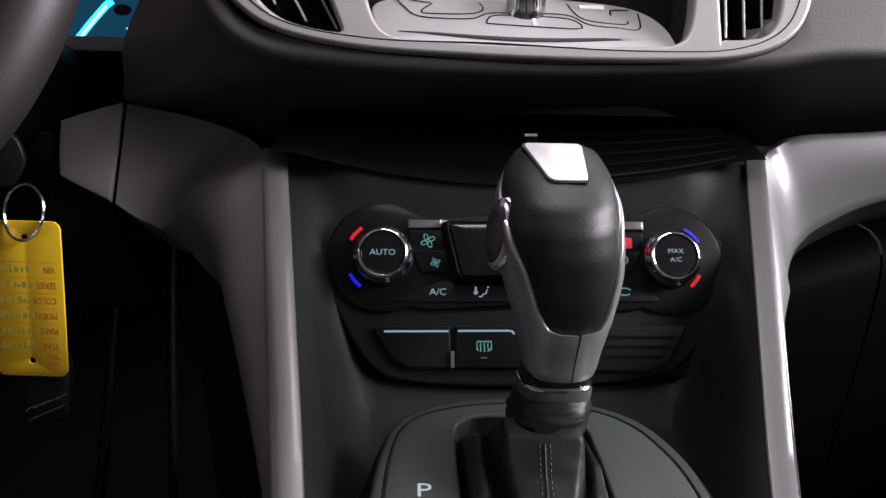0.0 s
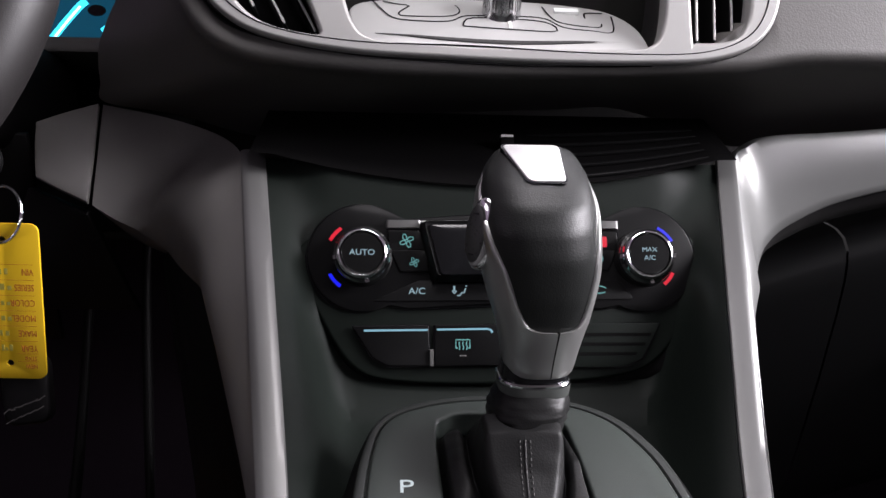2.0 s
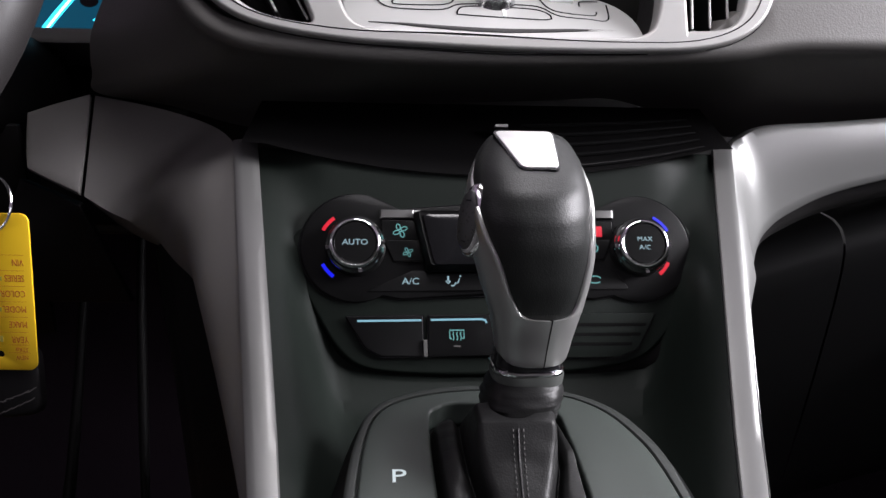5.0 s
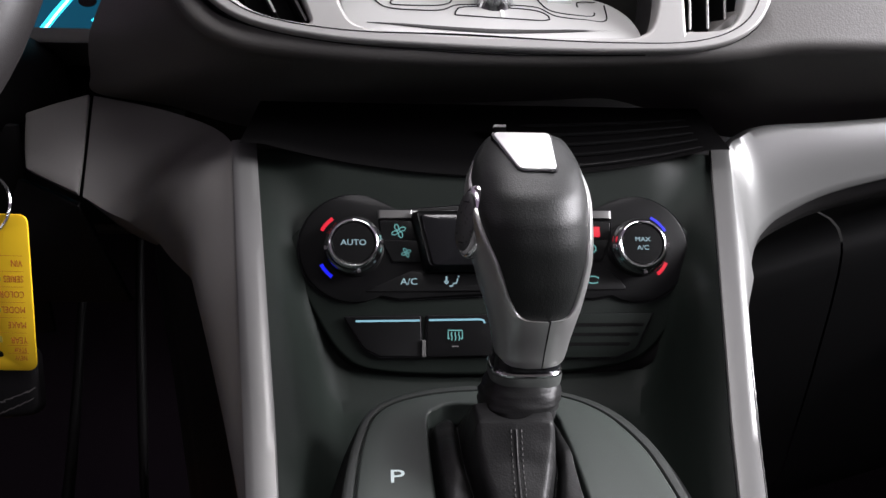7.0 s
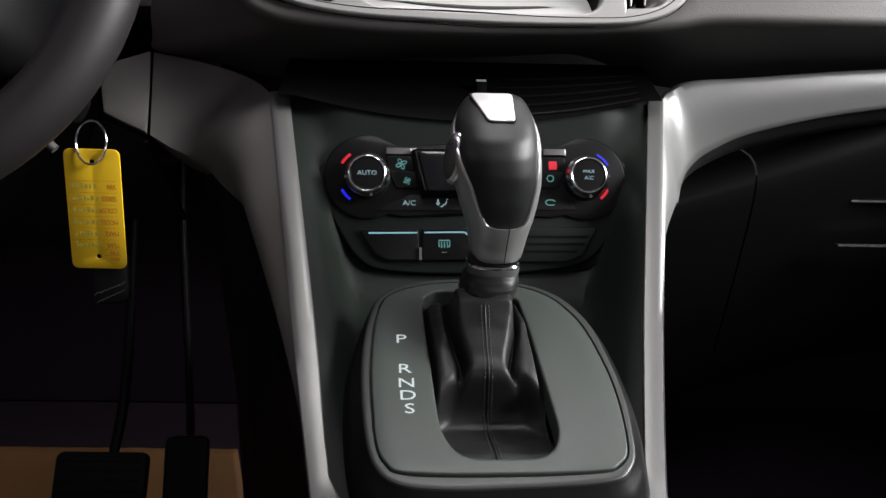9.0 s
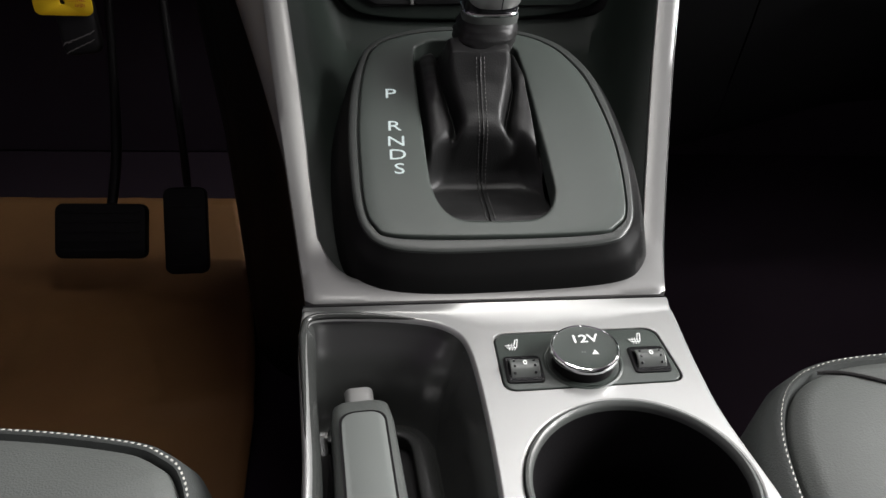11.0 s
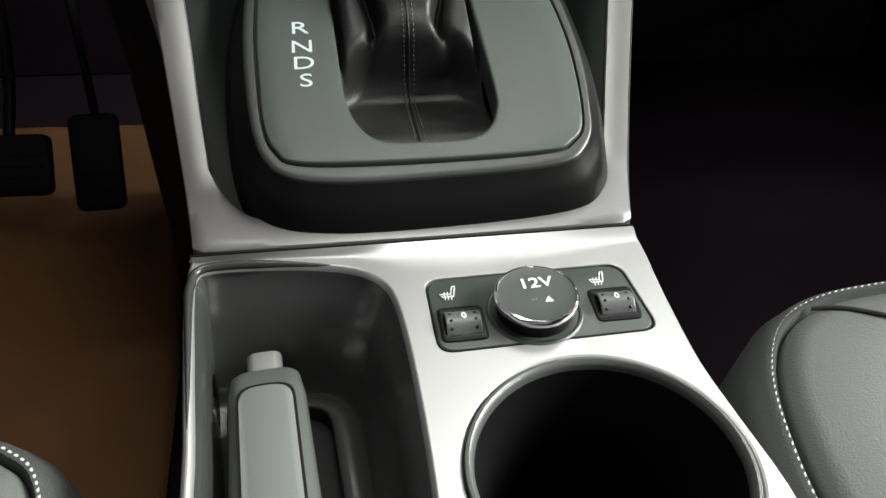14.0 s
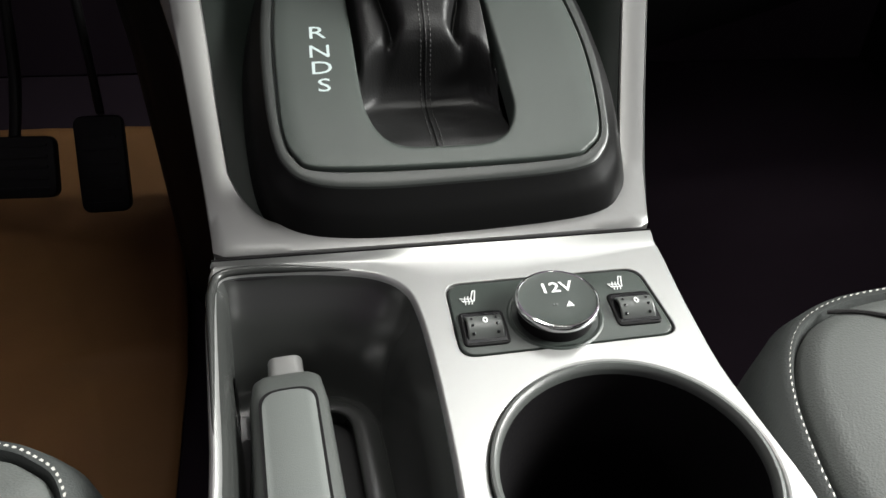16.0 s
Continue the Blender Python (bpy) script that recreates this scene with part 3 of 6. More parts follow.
def skirt(tops, lows, bulge, per=5, nv=12, out=(-1, -0.2, 0.4)):
    a, b = catmull(tops, per), catmull(lows, per)
    side, front = Vector(out).normalized(), Vector((-0.35, -0.9, 0.35)).normalized()
    rows = []
    for i, (p, q) in enumerate(zip(a, b)):
        k = sm((p.y - 0.50) / 0.14)
        o = side.lerp(front, k).normalized() * (bulge * sm((p.y - 0.36) / 0.2) * (1 - sm((p.y - 0.655) / 0.05)))
        rows.append([p.lerp(q, j / nv) + o * math.sin(math.pi * (j / nv) ** 1.12) for j in range(nv + 1)])
        e = rows[-1][-1]
        rows[-1] += [e + Vector((0.002, 0.012, -0.008)), e + Vector((0.006, 0.05, -0.03))]
    return grid(rows)


t_l, l_l = side_panels()
part("driver_side_panel", skirt(t_l, l_l, 0.021), KNEE_GREY, console, "grained grey knee panel sweeping to the dashboard", smooth=50)


def lower_side(line, out, name, label):
    rows = []
    for x, y, z in [tuple(p) for p in catmull(line, 5)]:
        rows.append([Vector((x, y, z)), Vector((x - out * 0.001, y, z - 0.02)), Vector((x - out * 0.010, y, z - 0.10)), Vector((x - out * 0.020, y, z - 0.22)), Vector((x - out * 0.026, y, 0.098))])
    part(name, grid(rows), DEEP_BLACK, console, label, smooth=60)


lower_side([(p.x + 0.004, p.y + 0.002, p.z - 0.001) for p in l_l[:-3]] + [(-0.200, 0.70, 0.600), (-0.22, 0.85, 0.60)], -1, "driver_lower_side", "dark lower side of the console")
lower_side([(0.1870, -0.12, 0.452), (0.1880, 0.05, 0.452), (0.1860, 0.1327, 0.452), (0.1730, 0.1947, 0.452), (0.1695, 0.244, 0.452), (0.1670, 0.275, 0.470), (0.1690, 0.300, 0.480), (0.1840, 0.378, 0.506), (0.2035, 0.482, 0.566), (0.2140, 0.545, 0.590), (0.25, 0.64, 0.585), (0.28, 0.80, 0.60)], 1, "passenger_lower_side", "dark lower side of the console")

# ---- gear shifter ----
shifter = thing("gear_shifter", "automatic gear lever with leather and silver knob above a boot", "gear lever")
KX = 0.0655


def knob_section(z):
    """Half width, rear depth, front depth and centre line of the knob at a height."""
    w = curve1([(0.600, 0.0150), (0.603, 0.0162), (0.608, 0.0176), (0.620, 0.0198), (0.632, 0.0226), (0.645, 0.0262), (0.660, 0.0294), (0.675, 0.0308), (0.688, 0.0306), (0.699, 0.0290), (0.708, 0.0268), (0.7145, 0.0232), (0.7190, 0.0195), (0.7212, 0.013)], z)
    rear = curve1([(0.603, 0.4290), (0.612, 0.4270), (0.630, 0.4190), (0.650, 0.4120), (0.670, 0.4085), (0.683, 0.4100), (0.694, 0.4160), (0.704, 0.4270), (0.711, 0.4380), (0.717, 0.4490), (0.7212, 0.4600)], z)
    front = curve1([(0.603, 0.4690), (0.630, 0.4740), (0.670, 0.4870), (0.698, 0.4900), (0.712, 0.4850), (0.7180, 0.4780), (0.7212, 0.4700)], z)
    cx = KX + curve1([(0.603, 0.0040), (0.633, 0.0040), (0.660, 0.0020), (0.680, -0.0004), (0.700, -0.0012)], z)
    return w, rear, front, cx


def knob_at(th, z, off=0.0):
    """A place on the knob; th 0 faces the rear of the car, positive to the passenger's side."""
    w, rear, front, cx = knob_section(z)
    yc = lerp(rear, front, 0.5)
    hy = (front - rear) / 2
    s, c = math.sin(th), math.cos(th)
    e = 0.82
    x = (w + off) * math.copysign(abs(s) ** e, s)
    y = -(hy + off) * math.copysign(abs(c) ** e, c)
    return W(cx + x, yc + y, z + (off * 0.6 if z > 0.711 else 0) - 0.0016 * sm((z - 0.690) / 0.028))


ZS = [0.604 + (0.7210 - 0.604) * sm(k / 46) * 0.35 + (0.7210 - 0.604) * (k / 46) * 0.65 for k in range(47)]
TH = 72
part("knob_body", grid([[knob_at(2 * math.pi * k / TH, z) for k in range(TH)] for z in ZS], True, True, True), KNOB_LEATHER, shifter, "charcoal leather covered knob", smooth=60)


def pad_half(z):
    """Angle from the middle of the rear face to the edge of the leather, where the silver begins."""
    return radians(curve1([(0.6325, 1.2), (0.6329, 14), (0.6336, 21), (0.6350, 27), (0.6380, 32), (0.6440, 36), (0.6525, 40), (0.664, 47), (0.6755, 55), (0.686, 64), (0.693, 73), (0.700, 82), (0.708, 87)], z))


def seam_turn(z):
    """The rear face is turned a little to the passenger's side, most at the foot."""
    return radians(curve1([(0.604, 9), (0.640, 9), (0.690, 0)], z))


def shell(side):
    """One half of the silver shell below and beside the leather."""
    bm = bmesh.new()
    lower = [0.6040, 0.6046, 0.6058, 0.609, 0.613, 0.618, 0.624, 0.630, 0.6325]
    rows = []
    for i, z in enumerate(lower):
        off = (-0.0004, 0.0006, 0.0012)[i] if i < 3 else 0.0014
        rows.append([knob_at(seam_turn(z) + side * lerp(0.016, radians(178), k / 30), z, off) for k in range(31)])
    add_grid(bm, rows)
    zz = [0.6325, 0.6327, 0.6329, 0.6332, 0.6336, 0.6342, 0.6350, 0.6362, 0.6380] + [0.6405 + (0.7075 - 0.6405) * k / 22 for k in range(23)]
    rows = []
    for z in zz:
        a = max(0.016, pad_half(z))
        if side < 0:
            a -= radians(6) * sm((z - 0.645) / 0.02) * (1 - sm((z - 0.690) / 0.012))
        b = radians(curve1([(0.6325, 178), (0.650, 150), (0.665, 122), (0.690, 104), (0.7075, 90)], z))
        t = seam_turn(z)
        rise = 0.0016 - 0.0014 * sm((z - 0.692) / 0.0155)
        rows.append([knob_at(t + side * a, z, 0.0), knob_at(t + side * (a + 0.012), z, rise * 0.75)] + [knob_at(t + side * lerp(a + 0.03, b, k / 14), z, rise) for k in range(15)] + [knob_at(t + side * b, z, 0.0)])
    add_grid(bm, rows)
    return bm


part("knob_shell", shell(-1), KNOB_SILVER, shifter, "satin silver half shell of the knob", smooth=60)
part("knob_shell", shell(1), KNOB_SILVER, shifter, "satin silver half shell of the knob", smooth=60)

# bright trapezoid cap on top
capf = Face(W(KX, 0.4300, 0.7053), (1, 0.05, 0), (0, 0.0295, 0.0150))
cap_pts = rpoly([(-0.0075, 0.0), (0.0110, 0.0), (0.0122, 0.0325), (-0.0178, 0.0325)], 0.004, 7)
part("knob_cap", slab(capf, cap_pts, -0.008, 0.0012, 0.0006), SATIN_METAL, shifter, "bright silver cap plate", smooth=85)
cen = Vector((-0.0010, 0.0165))
part("cap_gap", slab(capf, [cen + (p - cen) * 1.07 for p in cap_pts], -0.008, 0.0004), GLOSS_BLACK, shifter, "dark gap around the cap plate")

# rocker button on the driver's side of the knob
thumb = Face(W(KX - 0.0285, 0.4330, 0.6790), (0.72, -0.70, 0), (0.16, 0.10, 1))
oval = [(0.0085 * math.cos(2 * math.pi * k / 36), 0.0182 * math.sin(2 * math.pi * k / 36)) for k in range(36)]
button = part("shift_button", slab(thumb, oval, -0.012, 0.0042, 0.0025, 0.0008), CHROME, shifter, "bright chrome oval rocker button", smooth=60)
part("button_face", slab(thumb, [(p[0] * 0.70 - 0.0014, p[1] * 0.80) for p in oval], 0.003, 0.0056, 0.0008, 0.0004), BUTTON_GREY, button, "dark satin rocker face", smooth=60)
for b in (0.0095, -0.0105):
    part("mark", box(thumb, -0.0030, 0.0000, b - 0.0003, b + 0.0003, 0.005, 0.0063), GLOSS_BLACK, button, "tiny dark plus or minus mark")

# black neck, chrome ring, boot
neck = Face(W(KX + 0.0016, 0.4490, 0.5975), (1, 0.05, 0), (0, 1, -0.02))


def neck_ring(r, h, sq=1.0):
    return [neck.at(r * 1.0 * math.copysign(abs(math.cos(t)) ** 0.7, math.cos(t)), r * 1.06 * math.copysign(abs(math.sin(t)) ** 0.7, math.sin(t)), h) for t in [2 * math.pi * k / 72 for k in range(72)]]


part("knob_neck", grid([neck_ring(0.0170, 0.002), neck_ring(0.0182, 0.004), neck_ring(0.0172, 0.0105)], True, True, True), GLOSS_BLACK, shifter, "glossy black neck")
part("chrome_ring", grid([neck_ring(0.0178, 0.0008), neck_ring(0.0192, 0.0012), neck_ring(0.0194, 0.0022), neck_ring(0.0188, 0.0031), neck_ring(0.0168, 0.0033)], True, True, True), CHROME, shifter, "thin chrome ring")


part("ring_base", grid([neck_ring(0.0170, -0.0050), neck_ring(0.0188, -0.0046), neck_ring(0.0192, -0.0020), neck_ring(0.0192, 0.0006), neck_ring(0.0176, 0.0011)], True, True, True), GRIP, shifter, "dark grey band below the chrome ring")


# the boot: a cuff under the ring, and a folded skirt over the gate's opening
BA, BB = KX - XC, 0.1475


def boot_height(u, r):
    """Height of the leather over the plate, u across from the lever, r rearward from it."""
    hc = curve1([(-0.04, -0.016), (0.0, 0.030), (0.015, 0.0300), (0.022, 0.0235), (0.03, 0.0172), (0.050, 0.0080), (0.059, 0.0050), (0.0630, 0.0005), (0.0660, -0.0100), (0.0700, -0.0230), (0.0750, -0.0290), (0.081, -0.0300), (0.092, -0.0250), (0.106, -0.0175), (0.118, -0.0120), (0.13, -0.0085)], r)
    cw = curve1([(0.0, 0.0205), (0.02, 0.0198), (0.035, 0.0165), (0.045, 0.0138), (0.053, 0.0130), (0.060, 0.0155), (0.070, 0.0245), (0.078, 0.0315), (0.086, 0.036), (0.13, 0.042)], r)
    peak = 0.0285
    hl = curve1([(-0.04, -0.016), (-0.02, 0.000), (0.01, 0.007), (0.04, 0.005), (0.065, 0.000), (0.080, -0.005), (0.091, -0.012), (0.098, -0.027), (0.106, -0.0225), (0.118, -0.0160), (0.13, -0.0125)], r)
    au = abs(u)
    hl -= 0.007 * min(2.2, ((au - peak) / 0.012) ** 2) * (1 - sm((r - 0.085) / 0.02))
    hl += 0.0022 * noise.noise(Vector((u * 60, r * 45, 3.0)))
    near = 1 - sm((r - 0.060) / 0.02)
    t = sm((au - cw) / lerp(0.0045, 0.011, sm((r - 0.055) / 0.012)))
    h = lerp(hc, hl, t)
    h -= 0.0075 * near * math.exp(-((au - cw - 0.0028) / 0.0026) ** 2)
    h += 0.0012 * math.cos(min(1.0, au / max(cw, 0.001)) * math.pi * 0.5) * near
    h += 0.0006 * noise.noise(Vector((u * 70, r * 120, 1.0)))
    return h


def boot():
    n, levels = 320, 110
    op = radial([tuple(p) for p in opening], (BA, BB), n)
    rows = []
    for i in range(levels + 1):
        s = i / levels
        row = []
        for k in range(n):
            t = 2 * math.pi * k / n
            q = Vector(op[k])
            q = q + (Vector((BA, BB)) - q).normalized() * 0.0008
            p = Vector((BA + 0.013 * math.cos(t), BB + 0.013 * math.sin(t))).lerp(q, s)
            h = boot_height(p.x - BA, BB - p.y)
            h = lerp(h, min(h, -0.0125), sm((s - 0.86) / 0.14))
            row.append(gate.at(p.x, p.y, h))
        rows.append(row)
    # the leather drapes without sharp kinks
    for step in range(4):
        for i in range(2, levels - 1):
            a, b, c = rows[i - 1], rows[i], rows[i + 1]
            rows[i] = [b[k] * 0.5 + (a[k] + c[k] + b[k - 1] + b[(k + 1) % n]) * 0.125 for k in range(n)]
    return grid(rows, True)


def cuff():
    rows = []
    foot = gate.at(BA, BB - 0.004, 0.004)
    for i in range(31):
        f = i / 30
        c = neck.at(0, 0, -0.001).lerp(foot, f)
        r = curve1([(0, 0.0172), (0.08, 0.0184), (0.17, 0.0204), (0.30, 0.0212), (0.40, 0.0208), (0.48, 0.0200), (0.60, 0.0194), (0.8, 0.0194), (1, 0.0196)], f)
        row = []
        for k in range(96):
            t = 2 * math.pi * k / 96
            ct, st = math.cos(t), math.sin(t)
            rr = r + 0.0009 * noise.noise(Vector((ct * 2.2, st * 2.2, f * 14))) * sm(f / 0.15)
            rr += 0.0005 * math.sin(f * 60 + 2.6 * ct + 3.0 * noise.noise(Vector((ct, st, f * 3)))) * sm((f - 0.12) / 0.15) * (1 - sm((f - 0.5) / 0.2)) * (0.35 + 0.65 * abs(ct))
            row.append(c + neck.u * rr * math.copysign(abs(ct) ** 0.78, ct) + neck.v * rr * 1.05 * math.copysign(abs(st) ** 0.78, st))
        rows.append(row)
    return grid(rows, True)


boot_ob = part("boot", boot(), LEATHER, shifter, "folded black leather boot", smooth=80)
part("boot_cuff", cuff(), LEATHER, boot_ob, "gathered leather cuff", smooth=80)


def seam_line(u):
    return [gate.at(BA + u, BB - r, boot_height(u, r) + 0.0002) for r in [0.018 + 0.1085 * k / 80 for k in range(81)]]


part("boot_seam", sweep(seam_line(0.0), 0.0006, 6), LEATHER, boot_ob, "raised centre seam")
for u in (-0.0026, 0.0026):
    fine = resample(seam_line(u), 100)
    bm = bmesh.new()
    for i in range(0, 98, 2):
        add_grid(bm, [[fine[i + j] + o for o in (Vector((-0.0003, 0, 0)), Vector((0, -0.0003, 0.0004)), Vector((0.0003, 0, 0)))] for j in (0, 1)], True, True, True)
    tagged(part("boot_stitches", bm, DARK_THREAD, boot_ob, "dark thread stitches"), kind="stuff")


# ---- handbrake ----
brake = thing("handbrake", "dark grey handbrake lever with silver button in the console bin", "handbrake")
lv = Face((-0.0137, 0.2375, 0.4500), (0.99, 0.13, 0), (-0.13, 0.99, -0.055))


def lever_row(b, hw, hh, up):
    out = []
    for k in range(32):
        t = 2 * math.pi * k / 32
        out.append(lv.at(hw * math.copysign(abs(math.cos(t)) ** 0.42, math.cos(t)), b, up + hh * math.copysign(abs(math.sin(t)) ** 0.42, math.sin(t))))
    return out


part("grip", grid([lever_row(-0.0115, 0.010, 0.008, -0.006), lever_row(-0.0122, 0.0130, 0.0100, -0.006), lever_row(-0.016, 0.0155, 0.0125, -0.006), lever_row(-0.03, 0.0170, 0.014, -0.005),
                   lever_row(-0.09, 0.0178, 0.015, -0.004), lever_row(-0.26, 0.0178, 0.016, -0.004)], True, True, True), GRIP, brake, "dark grey moulded grip", smooth=60)
inset = [Vector(p) for p in rpoly([(-0.0122, -0.30), (0.0122, -0.30), (0.0112, -0.0300), (-0.0112, -0.0300)], 0.009, 8)]
part("grip_inset_gap", slab(lv, [Vector((p.x * 1.11, p.y + 0.0013)) for p in inset], 0.004, 0.0116), DEEP_BLACK, brake, "dark gap around the inset")
part("grip_inset", slab(lv, inset, 0.004, 0.0120, 0.0005), INSET, brake, "lighter grey inset pad", smooth=50)
rod = Face(lv.at(0, -0.016, -0.0035), -lv.u, lv.n)
part("release_button", slab(rod, rrect(-0.0080, -0.0048, 0.0080, 0.0048, 0.0040, 6), -0.002, 0.0185, 0.0006), KNOB_SILVER, brake, "satin silver release button")
slot = [Vector(p) for p in rpoly([(-0.0270, -0.32), (0.0270, -0.32), (0.0265, -0.0150), (-0.0265, -0.0150)], 0.013, 8)]
part("slot_floor", slab(lv, slot, -0.034, -0.0290), DEEP_BLACK, brake, "dark slot that the lever rises from")


def slot_collar():
    """The moulded edge round the slot, falling away to the floor of the bin."""
    rows = []
    for d, h in ((0.0, -0.0292), (0.0, -0.0222), (0.0005, -0.0212), (0.0014, -0.0207), (0.0060, -0.0212), (0.0120, -0.0232), (0.0170, -0.0300)):
        row = []
        for i, p in enumerate(slot):
            t = (slot[(i + 1) % len(slot)] - slot[i - 1]).normalized()
            nn = Vector((t.y, -t.x))
            q = lv.at(p.x + nn.x * d, p.y + nn.y * d, h)
            wall = curve1([(0.0, -0.0262), (0.05, -0.0256), (0.143, -0.0292), (0.20, -0.0358), (0.245, -0.0415)], q.y)
            q.x = max(q.x, wall + 0.0078)
            row.append(q)
        rows.append(row)
    return grid(rows, True)


part("slot_collar", slot_collar(), BIN, brake, "smooth dark moulded edge of the slot", smooth=60)

# ---- socket panel ----
sock = thing("socket_panel", "charcoal switch panel with socket cap and two seat heater wheels", "switch panel")
spf = Face((0.1100, 0.2330, TOPZ), (1, 0.06, 0), (0, 1, 0))


def on_sock(x, y):
    d = Vector((x - 0.1100, y - 0.2330, 0))
    return d.dot(spf.u), d.dot(spf.v)


cen = Vector((0.1100, 0.2330))
part("panel_gap", slab(spf, [on_sock(*p[:2]) for p in socket_line], -0.006, -0.0022), DEEP_BLACK, sock, "dark joint around the plate")
part("panel", slab(spf, [(a * 0.972, b * 0.935) for a, b in (on_sock(*p[:2]) for p in socket_line)], -0.006, -0.0002, 0.0008), PLATE, sock, "charcoal plate")
cx, cy = on_sock(0.1082, 0.2290)
part("socket_collar", turned(spf, cx, cy, [(0.0218, -0.004), (0.0216, -0.0001), (0.0208, 0.0005), (0.0198, 0.0003), (0.0184, -0.0012), (0.0165, -0.0032)], 56, False), PLATE, sock, "dished charcoal collar")
# black disc put in for the shadow beneath the raised cap
part("cap_shadow_disc", turned(spf, cx, cy, [(0.0168, -0.004), (0.0166, 0.0020), (0.0160, 0.0062)], 48), DEEP_BLACK, sock, "black disc for the shadow under the cap")
capo = part("socket_cap", turned(spf, cx, cy, [(0.0140, -0.003), (0.0150, 0.004), (0.0178, 0.0070), (0.0180, 0.0096), (0.0172, 0.0104), (0.0165, 0.0102), (0.0080, 0.0104), (0.001, 0.0105)], 64), PLATE, sock, "charcoal socket cap")
part("cap_rim", turned(spf, cx, cy, [(0.0172, 0.0066), (0.0184, 0.0070), (0.0187, 0.0082), (0.0186, 0.0096), (0.0180, 0.0105), (0.0174, 0.0107), (0.0171, 0.0103), (0.0170, 0.0098)], 64, False), CHROME, capo, "bright chrome rim")
write("socket_letters", "12V", spf, cx + 0.0008, cy + 0.0062, 0.0106, 0.0088, WHITE_PRINT, capo, turn=radians(2), label="white lettering 12V", wide=1.1, bold=0.0001)
part("arrow_mark", slab(spf, [(cx + 0.0024, cy - 0.0062), (cx + 0.0060, cy - 0.0062), (cx + 0.0045, cy - 0.0028)], 0.0100, 0.0108), WHITE_PRINT, capo, "white triangle mark")
for k in (0, 1):
    part("mark", box(spf, cx - 0.0028 + 0.0014 * k, cx - 0.0022 + 0.0014 * k, cy - 0.0048, cy - 0.0036, 0.0100, 0.0107), INSET, capo, "small dull mark")

heat_group = "seat heater switches"


def heater_switch(x, y, ix, iy):
    sw = part("heater_switch", slab(spf, rpoly([(on_sock(x, y)[0] - 0.0102, on_sock(x, y)[1] - 0.0104), (on_sock(x, y)[0] + 0.0102, on_sock(x, y)[1] - 0.0104), (on_sock(x, y)[0] + 0.0102, on_sock(x, y)[1] + 0.0104), (on_sock(x, y)[0] - 0.0102, on_sock(x, y)[1] + 0.0104)], 0.003, 4), -0.004, 0.0006, 0.0005), SATIN_BLACK, sock, "black thumbwheel frame")
    a, b = on_sock(x, y)
    part("switch_well", box(spf, a - 0.0088, a + 0.0088, b - 0.0090, b + 0.0090, -0.003, 0.0008), GLOSS_BLACK, sw, "dark well")
    rows = []
    for k in range(15):
        t = radians(-78 + 156 * k / 14)
        rows.append([spf.at(a + s * 0.0078, b + 0.0086 * math.sin(t), -0.0050 + 0.0096 * math.cos(t)) for s in (-1, -0.9, 0.9, 1)])
    wheel = part("thumbwheel", grid(rows), GRIP, sw, "ribbed black thumbwheel", solid=0.001)
    for s in (-1, 1):
        for bb in (-0.0052, -0.0018, 0.0020, 0.0054):
            hz = -0.0050 + 0.0096 * math.sqrt(1 - (bb / 0.0086) ** 2)
            part("dimple", turned(spf, a + s * 0.0054, b + bb, [(0.0007, hz - 0.0006), (0.0007, hz + 0.0002), (0.0004, hz + 0.0004)], 10), GLOSS_BLACK, wheel)
    rows = []
    zero = [(0.0011 * math.cos(t), 0.0017 * math.sin(t)) for t in [2 * math.pi * k / 20 for k in range(20)]]
    inn = [(p[0] * 0.45, p[1] * 0.62) for p in zero]
    hz = 0.0047
    part("switch_figure", grid([[spf.at(a + 0.0004 + p[0], b + 0.0004 + p[1], hz) for p in zero], [spf.at(a + 0.0004 + p[0], b + 0.0004 + p[1], hz + 0.0002) for p in zero], [spf.at(a + 0.0004 + p[0], b + 0.0004 + p[1], hz + 0.0002) for p in inn], [spf.at(a + 0.0004 + p[0], b + 0.0004 + p[1], hz) for p in inn]], True), WHITE_PRINT, sw, "white figure 0")
    a, b = on_sock(ix, iy)
    icon = bmesh.new()

    def line(pts, w=0.00048):
        me = bpy.data.meshes.new("t")
        s = stroke(spf, [(a + p[0], b + p[1]) for p in pts], w, 0.0002, 0.0002)
        s.to_mesh(me)
        s.free()
        icon.from_mesh(me)
        bpy.data.meshes.remove(me)

    line([(0.0034, 0.0040), (0.0020, -0.0026), (-0.0030, -0.0026), (-0.0042, -0.0006), (0.0006, -0.0010), (0.0022, 0.0040), (0.0034, 0.0040)])
    for k in (0, 1, 2):
        xx = -0.0022 + 0.0015 * k
        line([(xx, -0.0046), (xx + 0.0004, -0.0030), (xx, -0.0012), (xx + 0.0004, 0.0006)], 0.0004)
    part("heater_icon", icon, WHITE_PRINT, sock, "white heated seat symbol")


heater_switch(0.0756, 0.2228, 0.0712, 0.2425)
heater_switch(0.1445, 0.2308, 0.1405, 0.2480)

# ---- climate controls ----
climate = thing("climate_panel", "black climate control panel with two chrome-ringed dials and backlit buttons", "control panel")
stack = Face(W(XC, 0.592 - 0.0036, 0.645 + 0.0017), (1, 0.05, 0), (0, 0.46, 1.0))


def S(x, z):
    return x - XC, (z - 0.645) / 0.9085


def outline(pts):
    return [S(x, z) for x, z in pts]


